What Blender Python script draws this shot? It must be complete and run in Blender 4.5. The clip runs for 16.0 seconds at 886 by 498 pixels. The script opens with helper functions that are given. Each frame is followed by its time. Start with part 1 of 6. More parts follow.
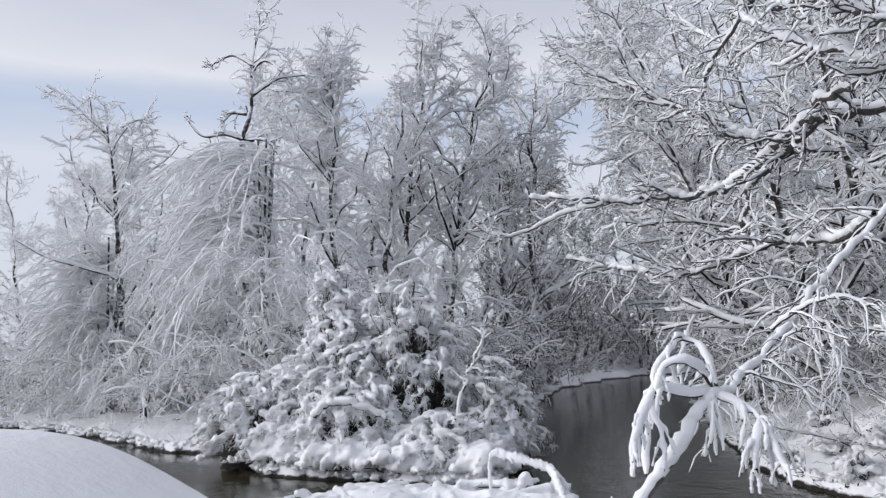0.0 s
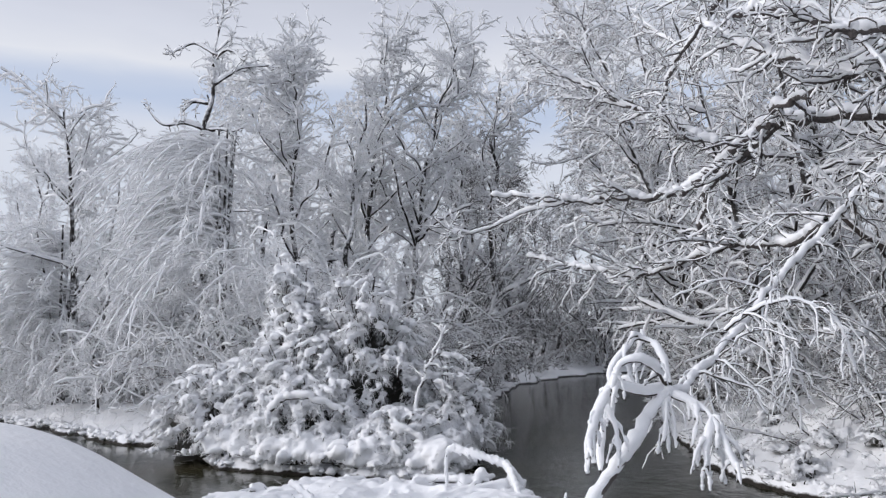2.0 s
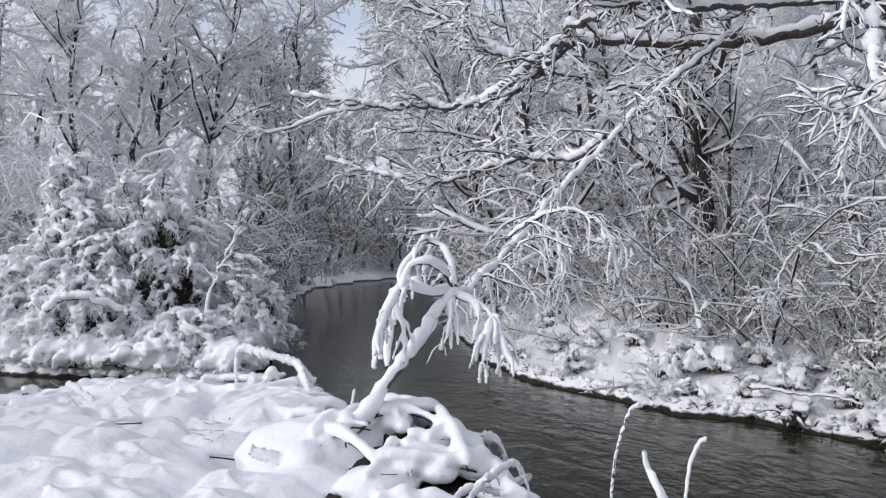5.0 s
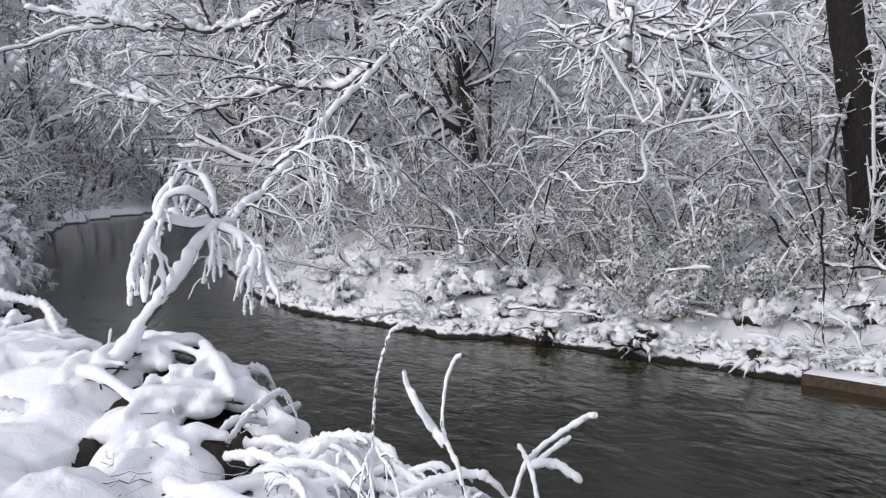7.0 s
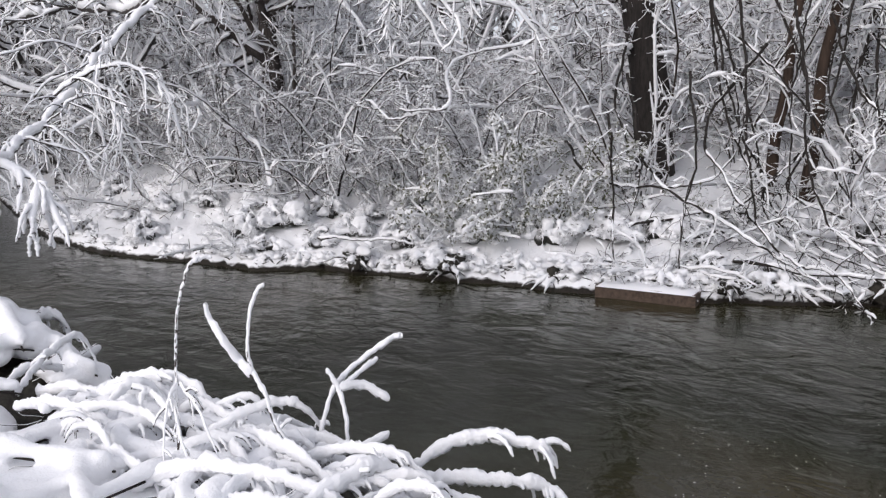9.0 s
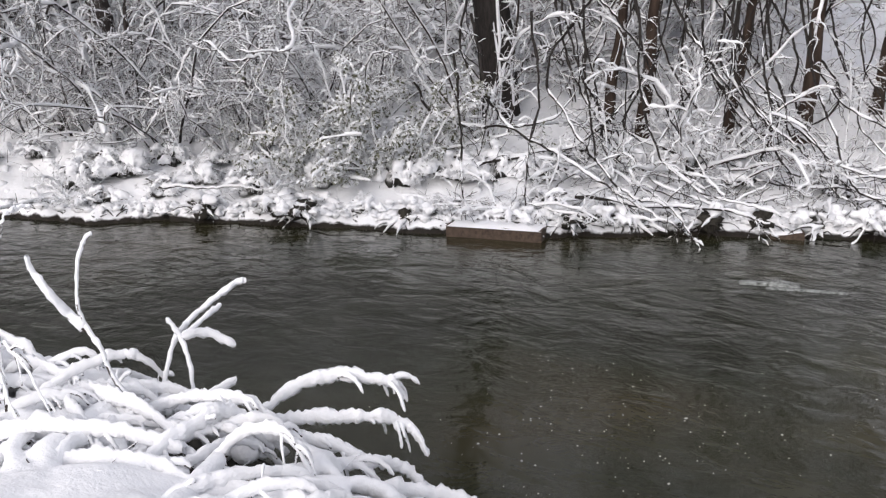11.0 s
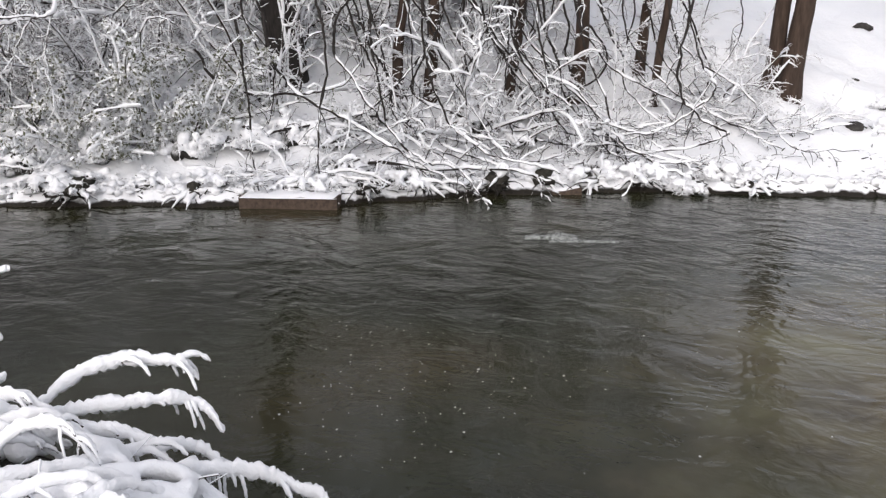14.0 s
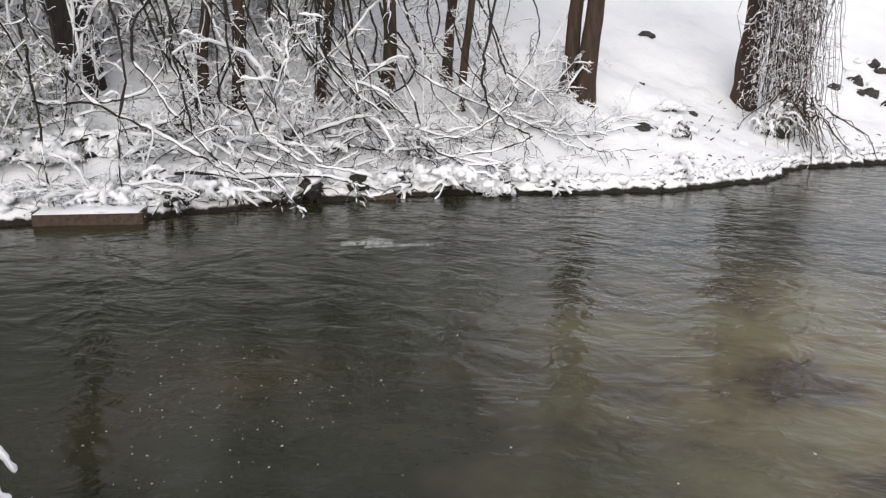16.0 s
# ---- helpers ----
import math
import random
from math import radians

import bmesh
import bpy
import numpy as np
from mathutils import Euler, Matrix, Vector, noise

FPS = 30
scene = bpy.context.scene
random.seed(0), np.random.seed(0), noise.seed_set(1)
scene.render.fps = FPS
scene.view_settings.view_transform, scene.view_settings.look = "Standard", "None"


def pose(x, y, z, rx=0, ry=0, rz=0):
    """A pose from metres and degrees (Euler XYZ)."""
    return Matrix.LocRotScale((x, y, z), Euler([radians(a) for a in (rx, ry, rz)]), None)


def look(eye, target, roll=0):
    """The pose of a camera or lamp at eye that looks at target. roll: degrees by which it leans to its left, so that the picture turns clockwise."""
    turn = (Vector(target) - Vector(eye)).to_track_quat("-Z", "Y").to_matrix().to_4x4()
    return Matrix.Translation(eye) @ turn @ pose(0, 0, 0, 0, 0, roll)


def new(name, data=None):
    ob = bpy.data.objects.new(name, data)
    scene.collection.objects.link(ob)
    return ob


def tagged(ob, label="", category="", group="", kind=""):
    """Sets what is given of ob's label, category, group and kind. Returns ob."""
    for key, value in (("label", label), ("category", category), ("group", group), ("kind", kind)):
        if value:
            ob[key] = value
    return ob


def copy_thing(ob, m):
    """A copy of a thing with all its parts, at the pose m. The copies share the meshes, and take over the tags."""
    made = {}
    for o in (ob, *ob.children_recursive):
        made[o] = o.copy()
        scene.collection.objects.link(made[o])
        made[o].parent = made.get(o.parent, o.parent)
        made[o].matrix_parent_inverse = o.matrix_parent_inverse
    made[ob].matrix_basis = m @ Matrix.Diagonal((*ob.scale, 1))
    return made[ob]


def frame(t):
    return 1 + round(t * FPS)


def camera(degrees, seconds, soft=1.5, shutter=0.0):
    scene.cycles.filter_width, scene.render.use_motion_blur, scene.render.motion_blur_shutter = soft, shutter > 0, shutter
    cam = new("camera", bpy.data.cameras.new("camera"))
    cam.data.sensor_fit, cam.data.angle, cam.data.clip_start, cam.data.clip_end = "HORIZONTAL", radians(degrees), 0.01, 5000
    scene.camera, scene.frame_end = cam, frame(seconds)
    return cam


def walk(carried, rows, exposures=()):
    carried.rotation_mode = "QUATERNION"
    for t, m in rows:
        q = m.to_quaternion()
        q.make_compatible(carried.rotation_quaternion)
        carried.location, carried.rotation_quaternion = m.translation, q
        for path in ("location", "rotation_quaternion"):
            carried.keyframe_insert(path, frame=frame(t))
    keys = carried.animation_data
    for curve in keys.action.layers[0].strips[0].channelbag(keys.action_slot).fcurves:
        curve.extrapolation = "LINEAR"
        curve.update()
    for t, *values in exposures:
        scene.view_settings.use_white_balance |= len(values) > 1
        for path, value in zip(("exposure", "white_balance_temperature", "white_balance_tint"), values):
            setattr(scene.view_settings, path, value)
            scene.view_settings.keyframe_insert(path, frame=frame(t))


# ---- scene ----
cam = camera(56.0, 16.0, soft=1.3)
PATH = [
    (0, (0.127, 0.525, 2.547), (-0.190, 2.487, 2.768), -1.44),
    (0.5, (0.126, 0.540, 2.544), (-0.189, 2.500, 2.782), -1.39),
    (1, (0.126, 0.544, 2.544), (-0.176, 2.506, 2.784), -1.23),
    (1.5, (0.124, 0.532, 2.547), (-0.149, 2.499, 2.778), -1.00),
    (2, (0.123, 0.507, 2.547), (-0.101, 2.483, 2.756), -0.48),
    (2.5, (0.126, 0.501, 2.551), (-0.030, 2.486, 2.736), 0.21),
    (3, (0.133, 0.498, 2.546), (0.058, 2.491, 2.701), 0.67),
    (5.5, (0.156, 0.459, 2.517), (0.513, 2.426, 2.455), 0.79),
    (6, (0.164, 0.457, 2.516), (0.644, 2.396, 2.413), 0.69),
    (6.5, (0.180, 0.453, 2.511), (0.811, 2.346, 2.380), 0.66),
    (7, (0.199, 0.454, 2.502), (0.976, 2.289, 2.330), 0.62),
    (7.5, (0.212, 0.450, 2.493), (1.101, 2.227, 2.264), 0.57),
    (8, (0.220, 0.422, 2.492), (1.210, 2.137, 2.213), 0.39),
    (8.5, (0.233, 0.419, 2.488), (1.307, 2.078, 2.181), 0.17),
    (9, (0.235, 0.395, 2.489), (1.387, 1.995, 2.154), 0.09),
    (11.5, (0.287, 0.341, 2.454), (1.727, 1.639, 1.963), -0.10),
    (12, (0.292, 0.327, 2.453), (1.774, 1.568, 1.940), -0.06),
    (12.5, (0.305, 0.324, 2.445), (1.826, 1.508, 1.912), -0.21),
    (13, (0.300, 0.300, 2.454), (1.859, 1.427, 1.907), -0.20),
    (13.5, (0.297, 0.278, 2.459), (1.902, 1.339, 1.913), -0.17),
    (14, (0.292, 0.254, 2.473), (1.953, 1.226, 1.931), -0.08),
    (14.5, (0.308, 0.249, 2.473), (2.029, 1.112, 1.933), 0.17),
    (15, (0.313, 0.240, 2.472), (2.077, 1.016, 1.937), 0.38),
    (15.5, (0.303, 0.205, 2.487), (2.100, 0.902, 1.954), 0.56),
    (16, (0.291, 0.162, 2.518), (2.127, 0.751, 1.985), 0.57),
]
walk(cam, [(t, look(eye, target, roll)) for t, eye, target, roll in PATH], exposures=[(0.0, -0.18, 6240, 13.0), (5.5, -0.14, 6230, 14.0), (9.0, -0.02, 6460, 15.5), (12.5, 0.20, 6600, 14.5), (14.0, 0.20, 6600, 14.0), (16.0, 0.07, 6700, 12.0)])

# ---- light: bright overcast winter sky with a thinner band low in the clouds ----
SUN_ELEVATION, SUN_TURN = radians(23), radians(255)
world = bpy.data.worlds.new("winter_sky")
scene.world = world
world.use_nodes = True
wn, wl = world.node_tree.nodes, world.node_tree.links
wn.clear()
w_out, w_back = wn.new("ShaderNodeOutputWorld"), wn.new("ShaderNodeBackground")
w_sky, w_geo, w_sep = wn.new("ShaderNodeTexSky"), wn.new("ShaderNodeTexCoord"), wn.new("ShaderNodeSeparateXYZ")
w_sky.sky_type, w_sky.sun_disc, w_sky.sun_elevation, w_sky.sun_rotation = "NISHITA", False, SUN_ELEVATION, SUN_TURN
w_map, w_noise, w_lift = wn.new("ShaderNodeMapping"), wn.new("ShaderNodeTexNoise"), wn.new("ShaderNodeMath")
w_map.inputs["Scale"].default_value = (1.6, 1.6, 6.0)
w_noise.inputs["Scale"].default_value, w_noise.inputs["Detail"].default_value = 1.3, 5
w_lift.operation = "MULTIPLY_ADD"
w_lift.inputs[1].default_value = 0.16
w_ramp = wn.new("ShaderNodeValToRGB")
stops = [(0.0, (0.76, 0.81, 0.88)), (0.29, (0.88, 0.91, 0.96)), (0.335, (0.66, 0.75, 0.90)), (0.36, (0.72, 0.79, 0.91)), (0.39, (0.98, 0.99, 1.0)), (0.43, (0.86, 0.88, 0.93)), (0.51, (0.64, 0.66, 0.73)), (1.0, (0.66, 0.68, 0.74))]
while len(w_ramp.color_ramp.elements) < len(stops):
    w_ramp.color_ramp.elements.new(0.5)
for el, (p, c) in zip(w_ramp.color_ramp.elements, stops):
    el.position, el.color = p, (*c, 1)
w_dim, w_mix = wn.new("ShaderNodeVectorMath"), wn.new("ShaderNodeMixRGB")
w_dim.operation = "SCALE"
w_dim.inputs["Scale"].default_value = 0.10
w_mix.inputs["Fac"].default_value = 0.85
wl.new(w_geo.outputs["Generated"], w_map.inputs["Vector"])
wl.new(w_map.outputs["Vector"], w_noise.inputs["Vector"])
wl.new(w_geo.outputs["Generated"], w_sep.inputs["Vector"])
wl.new(w_noise.outputs["Fac"], w_lift.inputs[0])
wl.new(w_sep.outputs["Z"], w_lift.inputs[2])
wl.new(w_lift.outputs["Value"], w_ramp.inputs["Fac"])
wl.new(w_sky.outputs["Color"], w_dim.inputs[0])
wl.new(w_dim.outputs["Vector"], w_mix.inputs["Color1"])
wl.new(w_ramp.outputs["Color"], w_mix.inputs["Color2"])
wl.new(w_mix.outputs["Color"], w_back.inputs["Color"])
w_back.inputs["Strength"].default_value = 1.0
wl.new(w_back.outputs["Background"], w_out.inputs["Surface"])

sun = new("sun", bpy.data.lights.new("sun", "SUN"))
sun.data.energy, sun.data.angle, sun.data.color = 2.4, radians(45), (1.0, 0.965, 0.92)
sun.matrix_world = look((0, 0, 0), (-math.sin(SUN_TURN) * math.cos(SUN_ELEVATION), -math.cos(SUN_TURN) * math.cos(SUN_ELEVATION), -math.sin(SUN_ELEVATION)))


# ---- materials ----
def material(name):
    m = bpy.data.materials.new(name)
    m.use_nodes = True
    m.node_tree.nodes["Principled BSDF"].inputs["Specular IOR Level"].default_value = 0.3
    return m, m.node_tree.nodes, m.node_tree.links, m.node_tree.nodes["Principled BSDF"]


def noise_node(m, scale, detail=4, rough=0.55, stretch=None):
    nodes, links = m.node_tree.nodes, m.node_tree.links
    at, tex = nodes.new("ShaderNodeTexCoord"), nodes.new("ShaderNodeTexNoise")
    tex.inputs["Scale"].default_value, tex.inputs["Detail"].default_value, tex.inputs["Roughness"].default_value = scale, detail, rough
    if stretch:
        mp = nodes.new("ShaderNodeMapping")
        mp.inputs["Scale"].default_value, mp.inputs["Rotation"].default_value = stretch[0], stretch[1]
        links.new(at.outputs["Object"], mp.inputs["Vector"])
        links.new(mp.outputs["Vector"], tex.inputs["Vector"])
    else:
        links.new(at.outputs["Object"], tex.inputs["Vector"])
    return tex


def ramp_node(m, source, stops):
    ramp = m.node_tree.nodes.new("ShaderNodeValToRGB")
    while len(ramp.color_ramp.elements) < len(stops):
        ramp.color_ramp.elements.new(0.5)
    for el, (p, c) in zip(ramp.color_ramp.elements, stops):
        el.position, el.color = p, (*c, 1)
    m.node_tree.links.new(source, ramp.inputs["Fac"])
    return ramp


def math_node(m, op, a, b=None, c=None):
    n = m.node_tree.nodes.new("ShaderNodeMath")
    n.operation = op
    for slot, v in zip(n.inputs, (a, b, c)):
        if v is None:
            continue
        if isinstance(v, (int, float)):
            slot.default_value = v
        else:
            m.node_tree.links.new(v, slot)
    return n.outputs["Value"]


def bump_node(m, height, strength, distance, before=None):
    b = m.node_tree.nodes.new("ShaderNodeBump")
    b.inputs["Strength"].default_value, b.inputs["Distance"].default_value = strength, distance
    m.node_tree.links.new(height, b.inputs["Height"])
    if before:
        m.node_tree.links.new(before, b.inputs["Normal"])
    return b.outputs["Normal"]


def mix_node(m, fac, a, b):
    n = m.node_tree.nodes.new("ShaderNodeMixRGB")
    for slot, v in zip((n.inputs["Fac"], n.inputs["Color1"], n.inputs["Color2"]), (fac, a, b)):
        if isinstance(v, (int, float)):
            slot.default_value = v
        elif isinstance(v, tuple):
            slot.default_value = (*v, 1)
        else:
            m.node_tree.links.new(v, slot)
    return n.outputs["Color"]


SNOW_STOPS = [(0.25, (0.83, 0.845, 0.87)), (0.7, (0.905, 0.91, 0.92))]


def make_snow():
    m, nodes, links, bsdf = material("snow")
    big, fine = noise_node(m, 3.0), noise_node(m, 60.0, 3)
    links.new(ramp_node(m, big.outputs["Fac"], SNOW_STOPS).outputs["Color"], bsdf.inputs["Base Color"])
    links.new(bump_node(m, fine.outputs["Fac"], 0.4, 0.012, bump_node(m, noise_node(m, 14.0, 4).outputs["Fac"], 0.28, 0.04)), bsdf.inputs["Normal"])
    bsdf.inputs["Roughness"].default_value = 0.65
    return m


def make_bark(name, dark, light, scale=30.0):
    m, nodes, links, bsdf = material(name)
    tex, big = noise_node(m, scale, 6, 0.65, ((1, 1, 0.18), (0, 0, 0))), noise_node(m, 2.5)
    col = ramp_node(m, tex.outputs["Fac"], [(0.3, dark), (0.72, light)]).outputs["Color"]
    both = mix_node(m, math_node(m, "MULTIPLY", big.outputs["Fac"], 0.5), col, tuple(0.6 * v for v in dark))
    links.new(both, bsdf.inputs["Base Color"])
    links.new(bump_node(m, tex.outputs["Fac"], 0.8, 0.02), bsdf.inputs["Normal"])
    bsdf.inputs["Roughness"].default_value = 0.9
    return m


def make_frosted(name, bark, low, high, patch=0.35):
    """A twig with snow lying on whatever of it faces up, broken here and there."""
    m, nodes, links, bsdf = material(name)
    geo, sep = nodes.new("ShaderNodeNewGeometry"), nodes.new("ShaderNodeSeparateXYZ")
    links.new(geo.outputs["Normal"], sep.inputs["Vector"])
    tex, fine = noise_node(m, 7.0, 3), noise_node(m, 45.0, 2)
    lift = math_node(m, "MULTIPLY_ADD", math_node(m, "SUBTRACT", tex.outputs["Fac"], 0.5), patch * 3, sep.outputs["Z"])
    fac = nodes.new("ShaderNodeMapRange")
    fac.interpolation_type = "SMOOTHSTEP"
    fac.inputs["From Min"].default_value, fac.inputs["From Max"].default_value = low, high
    links.new(lift, fac.inputs["Value"])
    snow = ramp_node(m, fine.outputs["Fac"], SNOW_STOPS).outputs["Color"]
    brown = ramp_node(m, fine.outputs["Fac"], [(0.3, tuple(0.6 * v for v in bark)), (0.7, bark)]).outputs["Color"]
    links.new(mix_node(m, fac.outputs["Result"], brown, snow), bsdf.inputs["Base Color"])
    bsdf.inputs["Roughness"].default_value = 0.75
    return m


def make_ground():
    m, nodes, links, bsdf = material("snowy_ground")
    geo, sep, sepn = nodes.new("ShaderNodeNewGeometry"), nodes.new("ShaderNodeSeparateXYZ"), nodes.new("ShaderNodeSeparateXYZ")
    links.new(geo.outputs["Position"], sep.inputs["Vector"])
    links.new(geo.outputs["Normal"], sepn.inputs["Vector"])
    big, mid, fine = noise_node(m, 0.9), noise_node(m, 5.0, 5), noise_node(m, 40.0, 4)
    snow = ramp_node(m, big.outputs["Fac"], SNOW_STOPS).outputs["Color"]
    soil = ramp_node(m, fine.outputs["Fac"], [(0.3, (0.007, 0.006, 0.005)), (0.7, (0.026, 0.020, 0.014))]).outputs["Color"]
    edge = math_node(m, "MULTIPLY_ADD", math_node(m, "SUBTRACT", mid.outputs["Fac"], 0.5), 0.16, sep.outputs["Z"])
    up = nodes.new("ShaderNodeMapRange")
    up.inputs["From Min"].default_value, up.inputs["From Max"].default_value = 0.05, 0.085
    links.new(edge, up.inputs["Value"])
    links.new(mix_node(m, up.outputs["Result"], soil, snow), bsdf.inputs["Base Color"])
    links.new(bump_node(m, fine.outputs["Fac"], 0.3, 0.01, bump_node(m, mid.outputs["Fac"], 0.4, 0.08)), bsdf.inputs["Normal"])
    bsdf.inputs["Roughness"].default_value = 0.7
    return m


def make_water():
    m, nodes, links, bsdf = material("river_water")
    big, mid = noise_node(m, 0.22, 3), noise_node(m, 1.1, 4)
    murk = mix_node(m, math_node(m, "MULTIPLY", mid.outputs["Fac"], 0.45), ramp_node(m, big.outputs["Fac"], [(0.30, (0.010, 0.011, 0.007)), (0.48, (0.022, 0.026, 0.012)), (0.60, (0.042, 0.038, 0.018)), (0.72, (0.062, 0.050, 0.026))]).outputs["Color"], (0.020, 0.019, 0.014))
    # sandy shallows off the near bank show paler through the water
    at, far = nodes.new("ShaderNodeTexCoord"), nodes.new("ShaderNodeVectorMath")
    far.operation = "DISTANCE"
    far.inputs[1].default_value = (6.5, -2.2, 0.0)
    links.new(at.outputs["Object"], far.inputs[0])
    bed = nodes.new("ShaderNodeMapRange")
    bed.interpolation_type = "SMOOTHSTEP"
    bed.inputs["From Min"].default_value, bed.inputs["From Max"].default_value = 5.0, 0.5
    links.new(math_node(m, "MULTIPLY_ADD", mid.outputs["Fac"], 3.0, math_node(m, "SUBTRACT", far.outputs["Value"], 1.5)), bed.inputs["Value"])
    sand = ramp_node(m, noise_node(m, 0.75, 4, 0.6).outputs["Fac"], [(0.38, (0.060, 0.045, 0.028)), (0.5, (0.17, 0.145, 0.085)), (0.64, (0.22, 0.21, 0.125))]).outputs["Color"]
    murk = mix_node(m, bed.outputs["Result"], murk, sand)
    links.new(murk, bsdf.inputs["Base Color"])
    long = noise_node(m, 1.5, 3, 0.5, ((1.5, 1.0, 1.0), (0, 0, 0.6)))
    short = noise_node(m, 4.6, 3, 0.55, ((1.35, 1.0, 1.0), (0, 0, 0.6)))
    long.inputs["Distortion"].default_value, short.inputs["Distortion"].default_value = 0.7, 0.5
    # ripples gather in midstream and in some reaches, and lie slack under the near bank
    reach, off = noise_node(m, 0.35, 2), nodes.new("ShaderNodeVectorMath")
    off.operation = "DISTANCE"
    off.inputs[1].default_value = (2.0, 2.2, 0.0)
    links.new(at.outputs["Object"], off.inputs[0])
    slack = nodes.new("ShaderNodeMapRange")
    slack.inputs["From Min"].default_value, slack.inputs["From Max"].default_value, slack.inputs["To Min"].default_value = 2.0, 7.0, 0.38
    links.new(off.outputs["Value"], slack.inputs["Value"])
    calm = nodes.new("ShaderNodeMapRange")
    calm.inputs["From Min"].default_value, calm.inputs["From Max"].default_value, calm.inputs["To Min"].default_value, calm.inputs["To Max"].default_value = 9.0, 20.0, 1.0, 0.15
    links.new(off.outputs["Value"], calm.inputs["Value"])
    lively = math_node(m, "MULTIPLY", slack.outputs["Result"], calm.outputs["Result"])
    live = ramp_node(m, reach.outputs["Fac"], [(0.36, (0.35, 0.35, 0.35)), (0.62, (1, 1, 1))]).outputs["Color"]
    small = math_node(m, "MULTIPLY", math_node(m, "MULTIPLY", short.outputs["Fac"], live), lively)
    broad = math_node(m, "MULTIPLY", long.outputs["Fac"], lively)
    links.new(bump_node(m, small, 0.38, 0.06, bump_node(m, broad, 0.26, 0.16)), bsdf.inputs["Normal"])
    bsdf.inputs["Roughness"].default_value, bsdf.inputs["IOR"].default_value, bsdf.inputs["Specular IOR Level"].default_value = 0.11, 1.33, 0.5
    return m


def make_plain(name, dark, light, scale, rough=0.9, bump=0.5):
    m, nodes, links, bsdf = material(name)
    tex = noise_node(m, scale, 5, 0.65)
    links.new(ramp_node(m, tex.outputs["Fac"], [(0.3, dark), (0.7, light)]).outputs["Color"], bsdf.inputs["Base Color"])
    links.new(bump_node(m, tex.outputs["Fac"], bump, 0.02), bsdf.inputs["Normal"])
    bsdf.inputs["Roughness"].default_value = rough
    return m


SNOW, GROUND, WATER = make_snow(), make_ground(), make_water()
BARK = make_bark("dark_bark", (0.030, 0.025, 0.023), (0.105, 0.088, 0.080))
GREY_BARK = make_bark("grey_bark", (0.055, 0.048, 0.046), (0.19, 0.17, 0.165))
BLACK_BARK = make_bark("wet_black_bark", (0.013, 0.011, 0.010), (0.055, 0.047, 0.042))
# dark, patchily frosted colour of the shells that imitate shade inside laden bushes
DARK_CORE = make_frosted("frosted_dark_core", (0.030, 0.029, 0.024), 0.2, 0.95, 0.6)
BROWN_BARK = make_bark("brown_bark", (0.024, 0.016, 0.012), (0.10, 0.068, 0.050), 14.0)
FROST = make_frosted("frosted_twig", (0.055, 0.049, 0.046), -1.2, -0.72, 0.28)
FROST_BROWN = make_frosted("frosted_brown_twig", (0.100, 0.063, 0.050), -0.78, -0.22, 0.4)
FROST_THIN = make_frosted("snow_dusted_twig", (0.045, 0.034, 0.027), -0.05, 0.35)
FROST_DIM = make_frosted("thinly_frosted_twig", (0.045, 0.041, 0.039), -0.35, 0.35, 0.4)
STEM = make_frosted("snow_plastered_stem", (0.040, 0.035, 0.033), -0.20, 0.35, 0.5)
FROST_LEAF = make_frosted("snow_dusted_leaf", (0.15, 0.155, 0.09), -0.35, 0.45)
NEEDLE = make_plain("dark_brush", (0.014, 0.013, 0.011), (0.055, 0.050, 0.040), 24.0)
CONCRETE = make_plain("wet_concrete", (0.040, 0.028, 0.021), (0.115, 0.082, 0.062), 22.0, 0.8)
ROCK = make_plain("wet_rock", (0.018, 0.017, 0.016), (0.075, 0.070, 0.064), 14.0, 0.85)
RIFFLE = make_plain("broken_water", (0.03, 0.033, 0.026), (0.42, 0.44, 0.42), 26.0, 0.25, 1.0)
FOAM = make_plain("foam", (0.32, 0.32, 0.29), (0.62, 0.62, 0.58), 60.0)


# ---- shapes ----
def unit(v):
    return v / np.maximum(np.linalg.norm(v, axis=-1, keepdims=True), 1e-9)


def mesh_of(name, chunks, smooth=True):
    """One mesh from chunks of (vertices, quads or triangles)."""
    verts, loops, sizes, base = [], [], [], 0
    for v, f in chunks:
        verts.append(v.reshape(-1, 3))
        loops.append((f + base).ravel())
        sizes.append(np.full(len(f), f.shape[1]))
        base += len(verts[-1])
    verts, loops, sizes = np.concatenate(verts), np.concatenate(loops), np.concatenate(sizes)
    me = bpy.data.meshes.new(name)
    me.vertices.add(len(verts))
    me.vertices.foreach_set("co", verts.astype(np.float32).ravel())
    me.loops.add(len(loops))
    me.loops.foreach_set("vertex_index", loops.astype(np.int32))
    me.polygons.add(len(sizes))
    me.polygons.foreach_set("loop_start", (np.cumsum(sizes) - sizes).astype(np.int32))
    me.polygons.foreach_set("loop_total", sizes.astype(np.int32))
    me.polygons.foreach_set("use_smooth", np.full(len(sizes), smooth))
    me.update(calc_edges=True)
    return me


